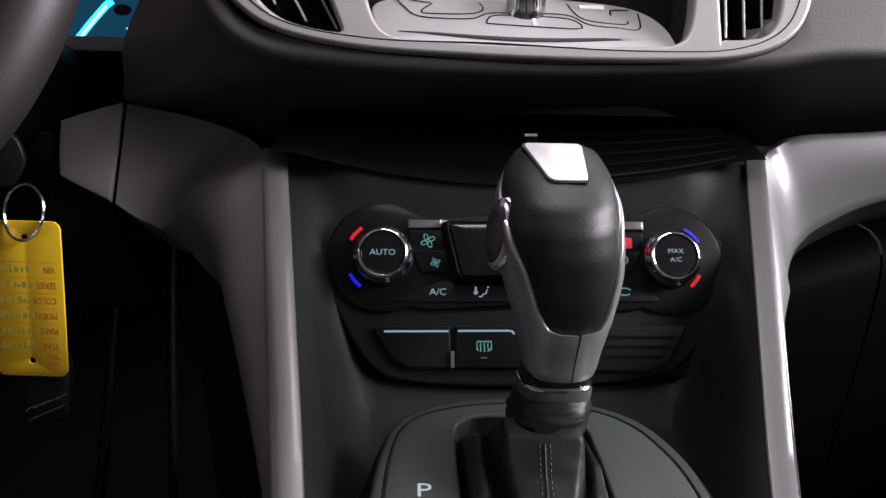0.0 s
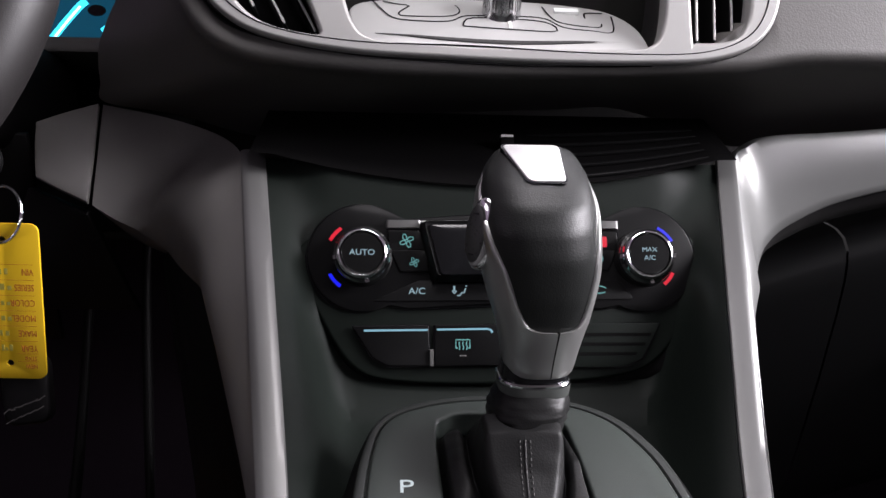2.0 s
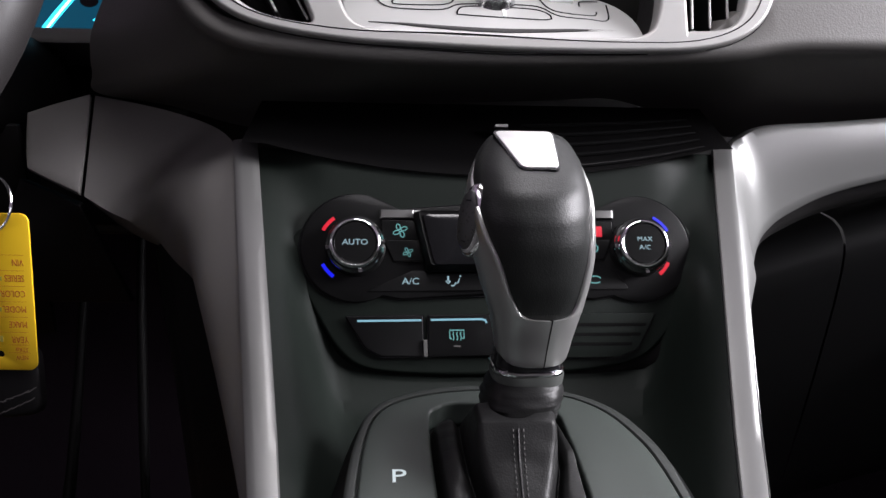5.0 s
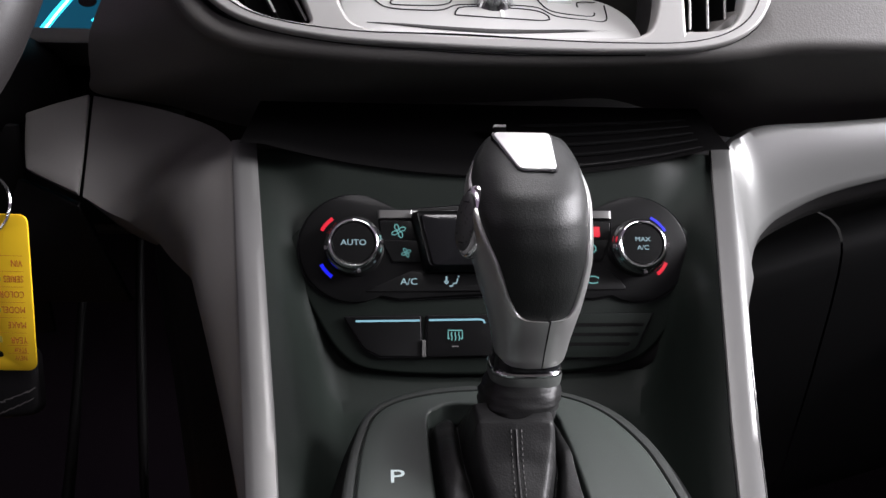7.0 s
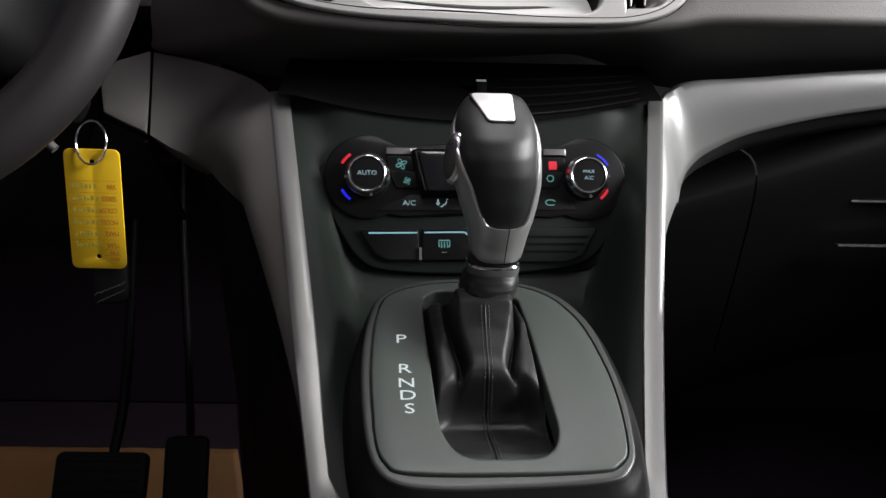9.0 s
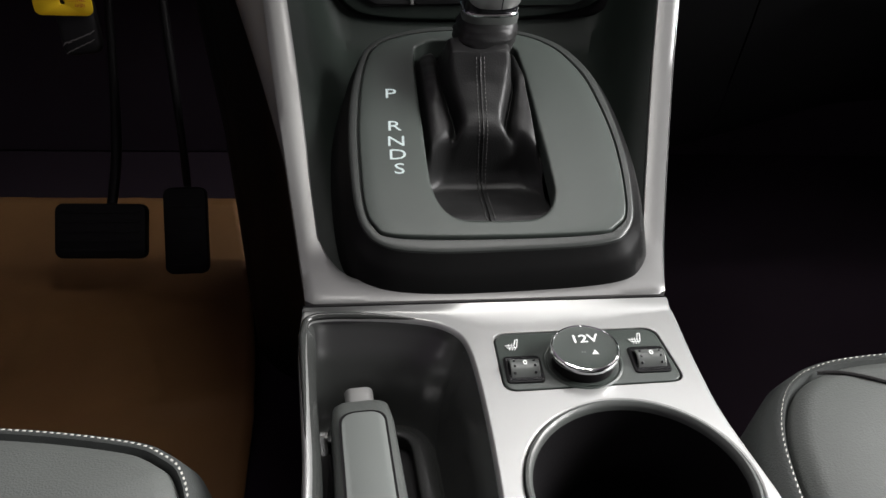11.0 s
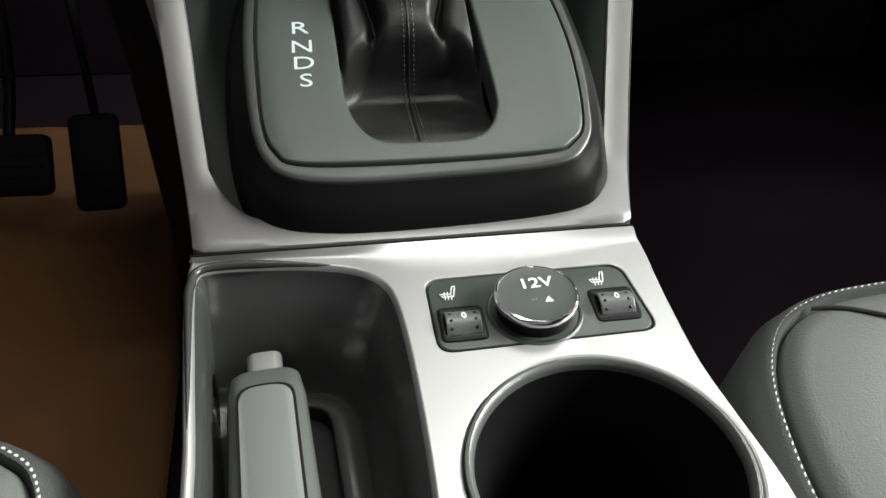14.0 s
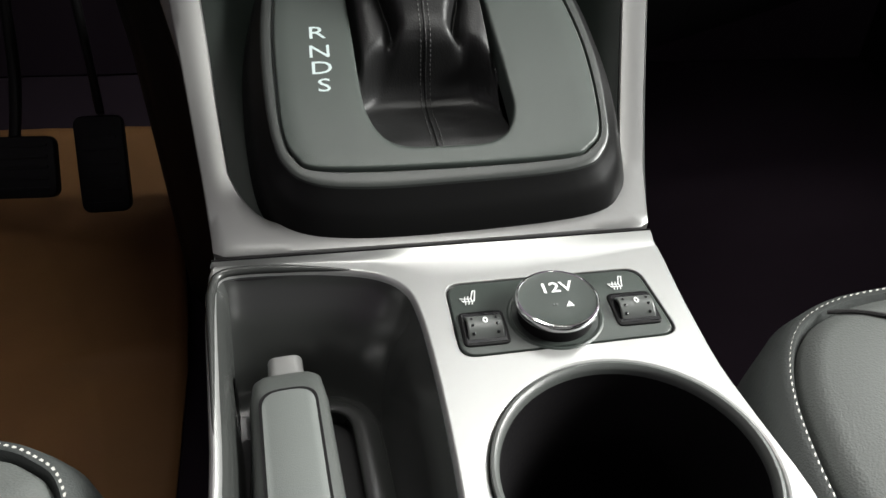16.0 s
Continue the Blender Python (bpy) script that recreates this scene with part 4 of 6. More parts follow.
smile = catmull([(*S(x, z), 0) for x, z in [(-0.0700, 0.642), (-0.0770, 0.633), (-0.0735, 0.620), (-0.0602, 0.5939), (-0.0401, 0.5660), (-0.014, 0.5566), (0.0522, 0.5540), (0.1257, 0.5575), (0.1628, 0.5676), (0.1902, 0.5992), (0.1985, 0.620), (0.2005, 0.634), (0.1940, 0.645)]], 5)
smile = [Vector((p.x, p.y)) for p in smile] + [Vector(S(0.15, 0.655)), Vector(S(0.06, 0.6550)), Vector(S(-0.03, 0.655))]
part("backplate", slab(stack, smile, -0.008, 0.0012, 0.003), FASCIA, climate, "charcoal lower backplate with a rounded base")


def recess():
    """A black band for the shadow cast beside the backplate, widest on the passenger's side."""
    rows = []
    n = 62
    for i in range(15, n - 4):
        p = smile[i]
        t = (smile[i + 1] - smile[i - 1]).normalized()
        nn = Vector((t.y, -t.x))
        w = curve1([(-0.06, 0.001), (0.02, 0.002), (0.08, 0.0050), (0.115, 0.0095), (0.135, 0.0110), (0.142, 0.0105)], p.x)
        up = 0.0062 * sm((p.x - 0.085) / 0.035)
        rows.append([stack.at(*(p - nn * 0.003), -0.004 + up * 0.4), stack.at(*(p + nn * w * 0.6), -0.0042 + up * 0.8), stack.at(*(p + nn * w), -0.0062 + up * 1.3), stack.at(*(p + nn * (w + 0.001)), -0.010 + up)])
    return grid(rows)


# added strip: the shadow right of the backplate as a black surface
part("side_shadow_band", recess(), SHADE_BLACK, climate, "black band for the shadow beside the backplate")

pod = []
lc, rc = S(-0.0325, 0.6303), S(0.1575, 0.6306)
R = 0.0365
for c, a0, a1 in ((lc, 62, 298), (rc, -118, 118)):
    for k in range(31):
        a = radians(a0 + (a1 - a0) * k / 30)
        pod.append(Vector((c[0] + R * math.cos(a), c[1] + R * math.sin(a))))
    if c is lc:
        pod += [Vector((lc[0] + 0.030, lc[1] - 0.0345)), Vector((0.0, -0.0475)), Vector((rc[0] - 0.030, rc[1] - 0.0345))]
pod += [Vector((rc[0] - 0.028, rc[1] + 0.0262)), Vector((0.0, 0.0150)), Vector((lc[0] + 0.028, lc[1] + 0.0262))]
part("dial_pod_gap", slab(stack, [p * 1.0 + (p - Vector((0, -0.011))).normalized() * 0.0009 for p in pod], 0.0, 0.0026), GLOSS_BLACK, climate, "dark joint around the control pod")
part("dial_pod", slab(stack, pod, 0.0, 0.0040, 0.0014), SATIN_BLACK, climate, "satin black dumbbell-shaped control pod", smooth=40)


def dial(c, words, label):
    d = part("dial", turned(stack, *c, [(0.0200, 0.003), (0.0196, 0.0050), (0.0178, 0.0062), (0.0172, 0.0120), (0.0158, 0.0185), (0.0146, 0.0192), (0.0143, 0.0180)], 64, False), SATIN_BLACK, climate, label)
    part("dial_ring", turned(stack, *c, [(0.0176, 0.0090), (0.0188, 0.0098), (0.0190, 0.0126), (0.0186, 0.0138), (0.0176, 0.0150), (0.0171, 0.0166), (0.0167, 0.0184), (0.0158, 0.0196), (0.0150, 0.0199), (0.0144, 0.0197), (0.0140, 0.0185)], 72, False), CHROME, d, "chrome ring")
    for k in range(3):
        a = radians((0, 183, 276)[k] + (5 if c is lc else 0))
        p = Vector((c[0] + 0.0184 * math.cos(a), c[1] + 0.0184 * math.sin(a)))
        f = Face(stack.at(p.x, p.y, 0.013), stack.u * -math.sin(a) + stack.v * math.cos(a), stack.n)
        part("ring_notch", box(f, -0.0012, 0.0012, -0.003, 0.003, -0.0008, 0.0008), CHROME, d)
    part("dial_cap", turned(stack, *c, [(0.0138, 0.0150), (0.0137, 0.0186), (0.0132, 0.0192), (0.008, 0.0194), (0.001, 0.0195)], 56), SATIN_BLACK, d, "black push cap")
    for k, wd in enumerate(words):
        write("dial_letters", wd, stack, c[0], c[1] + (0.0028 - 0.0056 * k if len(words) > 1 else 0), 0.0195, 0.0053 if len(words) == 1 else 0.0043, ICON, d, label="pale backlit letters " + wd, wide=1.12)
    return d


def arc_light(c, a0, a1, r, mat, name, label, w=0.0023):
    pts = [(c[0] + r * math.cos(radians(lerp(a0, a1, k / 8))), c[1] + r * math.sin(radians(lerp(a0, a1, k / 8)))) for k in range(9)]
    part(name, stroke(stack, pts, w, 0.0036, 0.0008), mat, climate, label)


dial(lc, ["AUTO"], "driver's temperature dial")
dial(rc, ["MAX", "A/C"], "passenger's temperature dial")
arc_light(lc, 152, 126, 0.0242, RED, "red_light", "red warm mark beside a dial")
arc_light(lc, 208, 234, 0.0242, BLUE, "blue_light", "blue cool mark beside a dial")
arc_light(rc, 62, 30, 0.0242, BLUE, "blue_light", "blue cool mark beside a dial", 0.0018)
arc_light(rc, -52, -26, 0.0225, RED, "red_light", "red warm mark beside a dial")

# central display hood and its buttons
hood = [S(x, z) for x, z in ((0.0050, 0.6515), (0.1200, 0.6530), (0.1090, 0.6160), (0.0140, 0.6148))]
hood_o = rpoly(hood, 0.003, 5)
hm = sum(hood_o, Vector((0, 0))) / len(hood_o)
hood_rows = [[stack.at(*(hm + Vector(((p.x - hm.x) * k, (p.y - hm.y) * j)) + Vector((0, lift))), h) for p in hood_o] for k, j, lift, h in ((1.0, 1.0, 0.0, 0.003), (1.0, 1.0, 0.0, 0.0075), (0.985, 0.97, 0.0006, 0.0088), (0.955, 0.93, 0.0012, 0.0128), (0.94, 0.90, 0.0012, 0.0136), (0.92, 0.86, 0.0012, 0.0132))]
part("display_hood", grid(hood_rows, True, True, True), SATIN_BLACK, climate, "black display hood standing proud")
part("display_lens", slab(stack, [hm + Vector(((p.x - hm.x) * 0.90, (p.y - hm.y) * 0.84)) for p in hood_o], 0.010, 0.0146, 0.0012, 0.0010), GLOSS_BLACK, climate, "dark glossy display lens", smooth=60)
part("hood_edge", stroke(stack, [S(0.0060, 0.6518), S(0.1190, 0.6534)], 0.0010, 0.0080, 0.0008), SATIN_METAL, climate, "thin bright hood edge")
for x0, x1, mirror in ((-0.0169, 0.0062, 0), (0.1200, 0.1412, 1)):
    part("silver_bar", slab(stack, [S(x0, 0.6480 + 0.0006 * mirror), S(x1, 0.6482 + 0.0006 * mirror), S(x1, 0.6534 + 0.0006 * mirror), S(x0, 0.6534 + 0.0006 * mirror)], 0.003, 0.0062, 0.0018), SILVER_DIM, climate, "satin silver trim bar")


def keycap(pts, name="button", mat=SATIN_BLACK, h=0.0058):
    gap_pts = [Vector(p) for p in pts]
    c = sum(gap_pts, Vector((0, 0))) / len(gap_pts)
    b = part(name, slab(stack, rpoly(pts, 0.0014, 3), 0.003, h, 0.0006), mat, climate)
    part("gap", slab(stack, rpoly([tuple(p + (p - c).normalized() * 0.0009) for p in gap_pts], 0.0014, 3), 0.003, h - 0.0012), GLOSS_BLACK, b, "dark joint")
    return b


def fan_icon(x, z, r, parent, h=0.0059):
    a, b = S(x, z)
    bm = bmesh.new()
    for k in range(4):
        t0 = math.pi / 2 * k + 0.3
        pts = []
        for j in range(13):
            t = 2 * math.pi * j / 12
            px, py = r * 0.55 + r * 0.42 * math.cos(t), r * 0.26 * math.sin(t) + r * 0.10
            pts.append((a + px * math.cos(t0) - py * math.sin(t0), b + px * math.sin(t0) + py * math.cos(t0)))
        me = bpy.data.meshes.new("t")
        s = stroke(stack, pts, r * 0.13, h, 0.0002)
        s.to_mesh(me)
        s.free()
        bm.from_mesh(me)
        bpy.data.meshes.remove(me)
    part("fan_icon", bm, ICON_TEAL, parent, "teal backlit fan symbol")


b1 = keycap([S(-0.0150, 0.6345), S(0.0100, 0.6345), S(0.0065, 0.6468), S(-0.0155, 0.6468)])
fan_icon(-0.0032, 0.6403, 0.0050, b1)
b2 = keycap([S(-0.0075, 0.6215), S(0.0145, 0.6215), S(0.0125, 0.6345), S(-0.0140, 0.6345)])
fan_icon(0.0018, 0.6270, 0.0034, b2)
b3 = keycap([S(0.1120, 0.6350), S(0.1400, 0.6350), S(0.1400, 0.6470), S(0.1140, 0.6470)])
a, b = S(0.1290, 0.6405)
part("red_light", slab(stack, rrect(a - 0.0036, b - 0.0036, a + 0.0036, b + 0.0036, 0.0008), 0.0056, 0.0061), RED, b3, "red lit symbol")
b4 = keycap([S(0.1100, 0.6230), S(0.1330, 0.6230), S(0.1395, 0.6358), S(0.1110, 0.6358)])
a, b = S(0.1265, 0.6300)
ringo = [(a + 0.0028 * math.cos(t), b + 0.0028 * math.sin(t)) for t in [2 * math.pi * k / 20 for k in range(21)]]
part("ring_icon", stroke(stack, ringo, 0.0008, 0.0059, 0.0002), ICON_TEAL, b4, "teal backlit ring symbol")
part("lower_strip", slab(stack, rpoly([S(-0.026, 0.6035), S(0.150, 0.6050), S(0.140, 0.6170), S(0.006, 0.6165)], 0.003, 3), 0.003, 0.0050, 0.0006), SATIN_BLACK, climate, "black button strip")
write("strip_letters", "A/C", stack, *S(0.0036, 0.6094), 0.0052, 0.0062, ICON, climate, label="pale backlit letters A/C", wide=1.1)
a, b = S(0.0318, 0.6100)
flow = bmesh.new()
for pts, w in (([(-0.0035, 0.0030), (-0.0035, -0.0006)], 0.0012), ([(-0.0050, -0.0002), (-0.0035, -0.0020), (-0.0020, -0.0002)], 0.0009), ([(-0.0016, -0.0034), (0.0004, -0.0034), (0.0012, -0.0016), (0.0030, -0.0016), (0.0040, 0.0016)], 0.0008), ([(0.0044, 0.0026), (0.0046, 0.0034)], 0.0012)):
    me = bpy.data.meshes.new("t")
    s = stroke(stack, [(a + p[0], b + p[1]) for p in pts], w, 0.0050, 0.0002)
    s.to_mesh(me)
    s.free()
    flow.from_mesh(me)
    bpy.data.meshes.remove(me)
part("airflow_icon", flow, ICON, climate, "pale backlit airflow symbol")
a, b = S(0.1265, 0.6108)
part("recirculation_icon", stroke(stack, [(a + 0.0044 * math.cos(t), b + 0.0024 * math.sin(t)) for t in [0.4 + 5.2 * k / 16 for k in range(17)]], 0.0008, 0.0050, 0.0002), ICON_TEAL, climate, "teal backlit recirculation symbol")

# lower row
lo = keycap([S(-0.0385, 0.5885), S(0.0112, 0.5892), S(0.0118, 0.5650), S(-0.0150, 0.5650), S(-0.0255, 0.5700)], "lower_button", SATIN_BLACK, 0.0050)
part("light_bar", stroke(stack, [S(-0.0310, 0.5858), S(0.0105, 0.5862)], 0.0013, 0.0051, 0.0003), BAR, lo, "pale blue light bar")
ro = keycap([S(0.0150, 0.5892), S(0.0880, 0.5900), S(0.0880, 0.5655), S(0.0150, 0.5650)], "lower_button", SATIN_BLACK, 0.0050)
part("light_bar", stroke(stack, [S(0.0165, 0.5864), S(0.0500, 0.5868), S(0.0522, 0.5862), S(0.0530, 0.5845)], 0.0013, 0.0051, 0.0003), BAR, ro, "pale blue light bar")
part("button_divider", slab(stack, [S(0.0118, 0.5645), S(0.0142, 0.5645), S(0.0142, 0.5745), S(0.0118, 0.5745)], 0.003, 0.0068, 0.0005), MID_GREY, climate, "small satin divider")
a, b = S(0.0335, 0.5776)
defr = bmesh.new()
for pts, w in (([(-0.0046, -0.0024), (-0.0046, 0.0030), (0.0046, 0.0030), (0.0046, -0.0024)], 0.0008), ([(-0.0046, -0.0024), (-0.0034, -0.0024)], 0.0008), ([(0.0046, -0.0024), (0.0034, -0.0024)], 0.0008),
               ([(-0.0024, -0.0036), (-0.0020, -0.0016), (-0.0026, 0.0004), (-0.0022, 0.0018)], 0.0007), ([(0.0, -0.0036), (0.0004, -0.0016), (-0.0002, 0.0004), (0.0002, 0.0018)], 0.0007), ([(0.0024, -0.0036), (0.0028, -0.0016), (0.0022, 0.0004), (0.0026, 0.0018)], 0.0007)):
    me = bpy.data.meshes.new("t")
    s = stroke(stack, [(a + p[0], b + p[1]) for p in pts], w, 0.0051, 0.0002)
    s.to_mesh(me)
    s.free()
    defr.from_mesh(me)
    bpy.data.meshes.remove(me)
part("rear_window_icon", defr, ICON_TEAL, ro, "teal backlit rear window heater symbol")
part("dull_mark", box(stack, a - 0.0022, a + 0.0022, b - 0.0078, b - 0.0070, 0.0048, 0.0053), GREY_PLASTIC, ro, "dull bar of unreadable print")
blank = keycap([S(0.0910, 0.5900), S(0.1665, 0.5905), S(0.1530, 0.5690), S(0.1400, 0.5640), S(0.0910, 0.5640)], "blank_panel", FASCIA, 0.0050)
for k in range(3):
    z0 = 0.5838 - 0.0058 * k
    xr = 0.1600 - 0.0028 * k - 0.0012 * k * k
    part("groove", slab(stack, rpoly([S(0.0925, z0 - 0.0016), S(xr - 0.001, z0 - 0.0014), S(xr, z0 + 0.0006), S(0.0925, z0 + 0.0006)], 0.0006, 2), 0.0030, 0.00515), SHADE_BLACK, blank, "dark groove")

# ---- dashboard ----
dash = thing("dashboard", "dark grey soft dashboard with a silver centre bezel", "dashboard")


def pad_y(z):
    return 0.6055 + 0.37 * (z - 0.775)


# rolled edge of the pad round the bezel (x, z), and the line to which it falls back
ROLL = [((-0.200, 0.960), (-0.170, 0.80, 0.960)), ((-0.1830, 0.880), (-0.1960, 0.705, 0.880)), ((-0.1700, 0.836), (-0.2110, 0.702, 0.840)), ((-0.1590, 0.806), (-0.2250, 0.700, 0.806)), ((-0.1480, 0.7860), (-0.2350, 0.700, 0.786)),
        ((-0.1340, 0.7720), (-0.2425, 0.700, 0.765)), ((-0.1130, 0.7630), (-0.2435, 0.702, 0.740)), ((-0.0900, 0.7595), (-0.2440, 0.714, 0.7235)), ((-0.0600, 0.7570), (-0.1950, 0.735, 0.714)), ((-0.0200, 0.7548), (-0.120, 0.760, 0.695)),
        ((0.0300, 0.7540), (-0.030, 0.80, 0.712)), ((0.0800, 0.7545), (0.060, 0.80, 0.718)), ((0.1300, 0.7560), (0.130, 0.80, 0.722)), ((0.1800, 0.7585), (0.180, 0.80, 0.724)), ((0.2250, 0.7615), (0.225, 0.78, 0.712)), ((0.2600, 0.7665), (0.260, 0.75, 0.698)), ((0.30, 0.7680), (0.30, 0.74, 0.698)), ((0.40, 0.7680), (0.40, 0.74, 0.704)), ((0.60, 0.7680), (0.60, 0.74, 0.712)), ((0.84, 0.7680), (0.84, 0.74, 0.718))]


def brow():
    line = catmull([(x, 0, z) for (x, z), e in ROLL], 6)
    back = catmull([e for q, e in ROLL], 6)
    n = len(line)
    rows = []
    for i, (p, e) in enumerate(zip(line, back)):
        d = (line[min(i + 1, n - 1)] - line[max(i - 1, 0)]).normalized()
        out = Vector((d.z, 0, -d.x))
        if out.z > 0.2:
            out = -out
        row = []
        ip = sm((p.x - 0.243) / 0.006)
        wide = 0.017 * sm((p.x - 0.195) / 0.04)
        for off, dy in ((lerp(-0.0145 - wide, -0.19, ip), lerp(0.05, 0.0002, ip)), (lerp(-0.0142 - wide, -0.09, ip), lerp(0.003, 0.0002, ip)), (lerp(-0.0135 - wide, -0.04, ip), 0.0006), (-0.009, 0.0002), (-0.006, 0.0002), (-0.0018, 0.0025), (0.0016, 0.0070)):
            q = p + out * off
            row.append(W(q.x, pad_y(q.z) + dy, q.z))
        a = row[-1]
        m = W((p + out * 0.0035).x, pad_y(p.z) + 0.0160, (p + out * 0.0035).z)
        row.append(m)
        f = Vector(e)
        for k in range(1, 9):
            t = k / 8
            c = m + (m - a) * 2.2
            row.append((1 - t) ** 2 * m + 2 * t * (1 - t) * c + t * t * f)
        rows.append(row)
    return grid(rows)


part("brow", brow(), SOFT_PAD, dash, "grained soft pad with a rolled lower edge", smooth=60)
bez = Face(W(XC, 0.6020, 0.775), (1, 0.05, 0), (0, 0.37, 1))


def Z(x, z):
    return x - XC, (z - 0.775) * 1.066


def loop_of(pts, per=5):
    return [Vector((p.x, p.y)) for p in catmull([(*Z(x, z), 0) for x, z in pts], per, True)]


bz_out = loop_of([(-0.1630, 0.850), (-0.1500, 0.822), (-0.1290, 0.795), (-0.1000, 0.7780), (-0.0464, 0.7686), (0.02, 0.7654), (0.0829, 0.7640), (0.15, 0.7647), (0.1998, 0.7680), (0.2310, 0.7795), (0.2460, 0.8000), (0.2500, 0.8300), (0.2500, 0.87), (0.245, 0.93), (0.05, 0.945), (-0.16, 0.93), (-0.168, 0.88)])
v_left = loop_of([(-0.1430, 0.845), (-0.1330, 0.8200), (-0.1180, 0.7960), (-0.0990, 0.7815), (-0.0700, 0.7748), (-0.0600, 0.7765), (-0.0640, 0.790), (-0.0870, 0.845), (-0.105, 0.90), (-0.145, 0.90)])
v_right = loop_of([(0.1855, 0.7790), (0.1900, 0.7752), (0.2150, 0.7775), (0.2270, 0.7880), (0.2325, 0.8100), (0.2350, 0.8475), (0.230, 0.90), (0.192, 0.90), (0.1860, 0.85)])
scr = loop_of([(-0.0600, 0.850), (-0.0520, 0.815), (-0.0430, 0.7850), (-0.0300, 0.7735), (0.0, 0.7705), (0.06, 0.7688), (0.13, 0.7695), (0.1580, 0.7720), (0.1690, 0.7850), (0.1740, 0.82), (0.1755, 0.85), (0.172, 0.92), (0.06, 0.93), (-0.07, 0.92)])


def frame_plate(face, loops, h0, h1, edge):
    """A plate with openings; its edges are rounded over."""
    bm = bmesh.new()
    edges = []
    for ring in loops:
        vs = [bm.verts.new(face.at(p.x, p.y, h1)) for p in ring]
        edges += [bm.edges.new((vs[i], vs[(i + 1) % len(vs)])) for i in range(len(vs))]
    bmesh.ops.triangle_fill(bm, edges=edges, use_beauty=True)
    for j, ring in enumerate(loops):
        n = len(ring)
        area = sum(ring[i].x * ring[(i + 1) % n].y - ring[(i + 1) % n].x * ring[i].y for i in range(n))
        s = (1 if area > 0 else -1) * (1 if j == 0 else -1)
        rows = []
        for off, h in ((0, h1), (edge * 0.35, h1 - edge * 0.12), (edge * 0.75, h1 - edge * 0.5), (edge, h1 - edge * 1.2), (edge, h0)):
            row = []
            for i, p in enumerate(ring):
                d = (ring[(i + 1) % n] - ring[i - 1]).normalized()
                q = p + Vector((d.y, -d.x)) * s * off
                row.append(face.at(q.x, q.y, h))
            rows.append(row)
        add_grid(bm, rows, True)
    bmesh.ops.remove_doubles(bm, verts=bm.verts, dist=1e-6)
    return bm


bezel = part("bezel", frame_plate(bez, [bz_out, v_left, v_right, scr], -0.012, 0.0040, 0.0022), BEZEL_SILVER, dash, "satin silver bezel around screen and air vents", smooth=16)
grow = [p + (p - Vector((-0.015, 0.06))).normalized() * 0.0034 for p in bz_out]
shrink = [p + (Vector((-0.015, 0.06)) - p).normalized() * 0.004 for p in bz_out]
part("bezel_gap", frame_plate(bez, [grow, shrink], -0.010, -0.0018, 0.0003), GLOSS_BLACK, dash, "dark joint around the bezel")
inset = [[p + (Vector((-0.015, 0.06)) - p).normalized() * d for p in bz_out] for d in (0.0060, 0.0068)]
part("bezel_groove", frame_plate(bez, inset, 0.0030, 0.0043, 0.0001), GLOSS_BLACK, bezel, "thin dark line along the bezel edge")


def air_vent(ring, lean, name_group, count, x_step, x_first, zb):
    vent = part("air_vent", slab(bez, ring, -0.060, -0.0500), GLOSS_BLACK, dash, "dark air vent with upright slats")
    n = len(ring)
    part("vent_wall", grid([[bez.at(p.x, p.y, 0.0) for p in ring], [bez.at(p.x * 1.0, p.y, -0.052) for p in ring]], True), SATIN_BLACK, vent, "black duct wall")
    c = sum(ring, Vector((0, 0))) / n
    lip = grid([[bez.at(p.x, p.y, h) for p in r] for r, h in ((ring, 0.0022), ([c + (p - c) * 0.955 for p in ring], -0.004), ([c + (p - c) * 0.945 for p in ring], -0.012))], True)
    part("vent_lip", lip, BEZEL_SILVER, vent, "sloping silver lip")
    for k in range(count):
        x0 = x_first + x_step * k
        rows = []
        for j in range(13):
            f = j / 12
            b = lerp(zb[k], 0.125, f)
            a = x0 + lean * (b - zb[k])
            rows.append([bez.at(a - 0.0010, b, -0.010), bez.at(a, b, -0.0085), bez.at(a + 0.0010, b, -0.010), bez.at(a + 0.0016, b + 0.001, -0.034), bez.at(a - 0.0004, b + 0.001, -0.034)])
        s = part("vent_slat", grid(rows, True, True, True), SATIN_BLACK, vent, "black vent slat")
        part("slat_edge", sweep([bez.at(x0 + lean * (b - zb[k]) + 0.0, b, -0.0085) for b in (zb[k] + 0.004, 0.03, 0.07, 0.12)], 0.0009, 8), BEZEL_SILVER, s, "thin bright slat edge")
    return vent


air_vent(v_left, -0.52, "air vents", 3, 0.0205, -0.1640, [0.020, 0.0085, 0.0035])
air_vent(v_right, 0.03, "air vents", 3, 0.0125, 0.1345, [0.004, 0.005, 0.010])

# screen and the sloping button shelf below it
screen = thing("display_screen", "dark glossy dashboard display, switched off, in the silver bezel", "screen")
scf = Face(W(XC, 0.675, 0.775), (1, 0.05, 0), (0, 0.092, 1))
part("glass", slab(scf, rrect(-0.125, -0.01, 0.125, 0.16, 0.006), -0.01, 0.0, 0.001), SCREEN, screen, "dark display glass")
part("hood_wall", grid([[bez.at(p.x, p.y, 0.0) for p in scr], [bez.at(p.x * 1.03, p.y + 0.012, -0.085) for p in scr]], True), BLACK_PLASTIC, screen, "black inner wall of the recess")
radio = thing("radio_panel", "satin silver sloping button panel with a chrome volume knob", "radio")
sh = Face(W(0.0600, 0.6010, 0.7705), (1, 0.05, 0), (0, 0.06, 0.034))


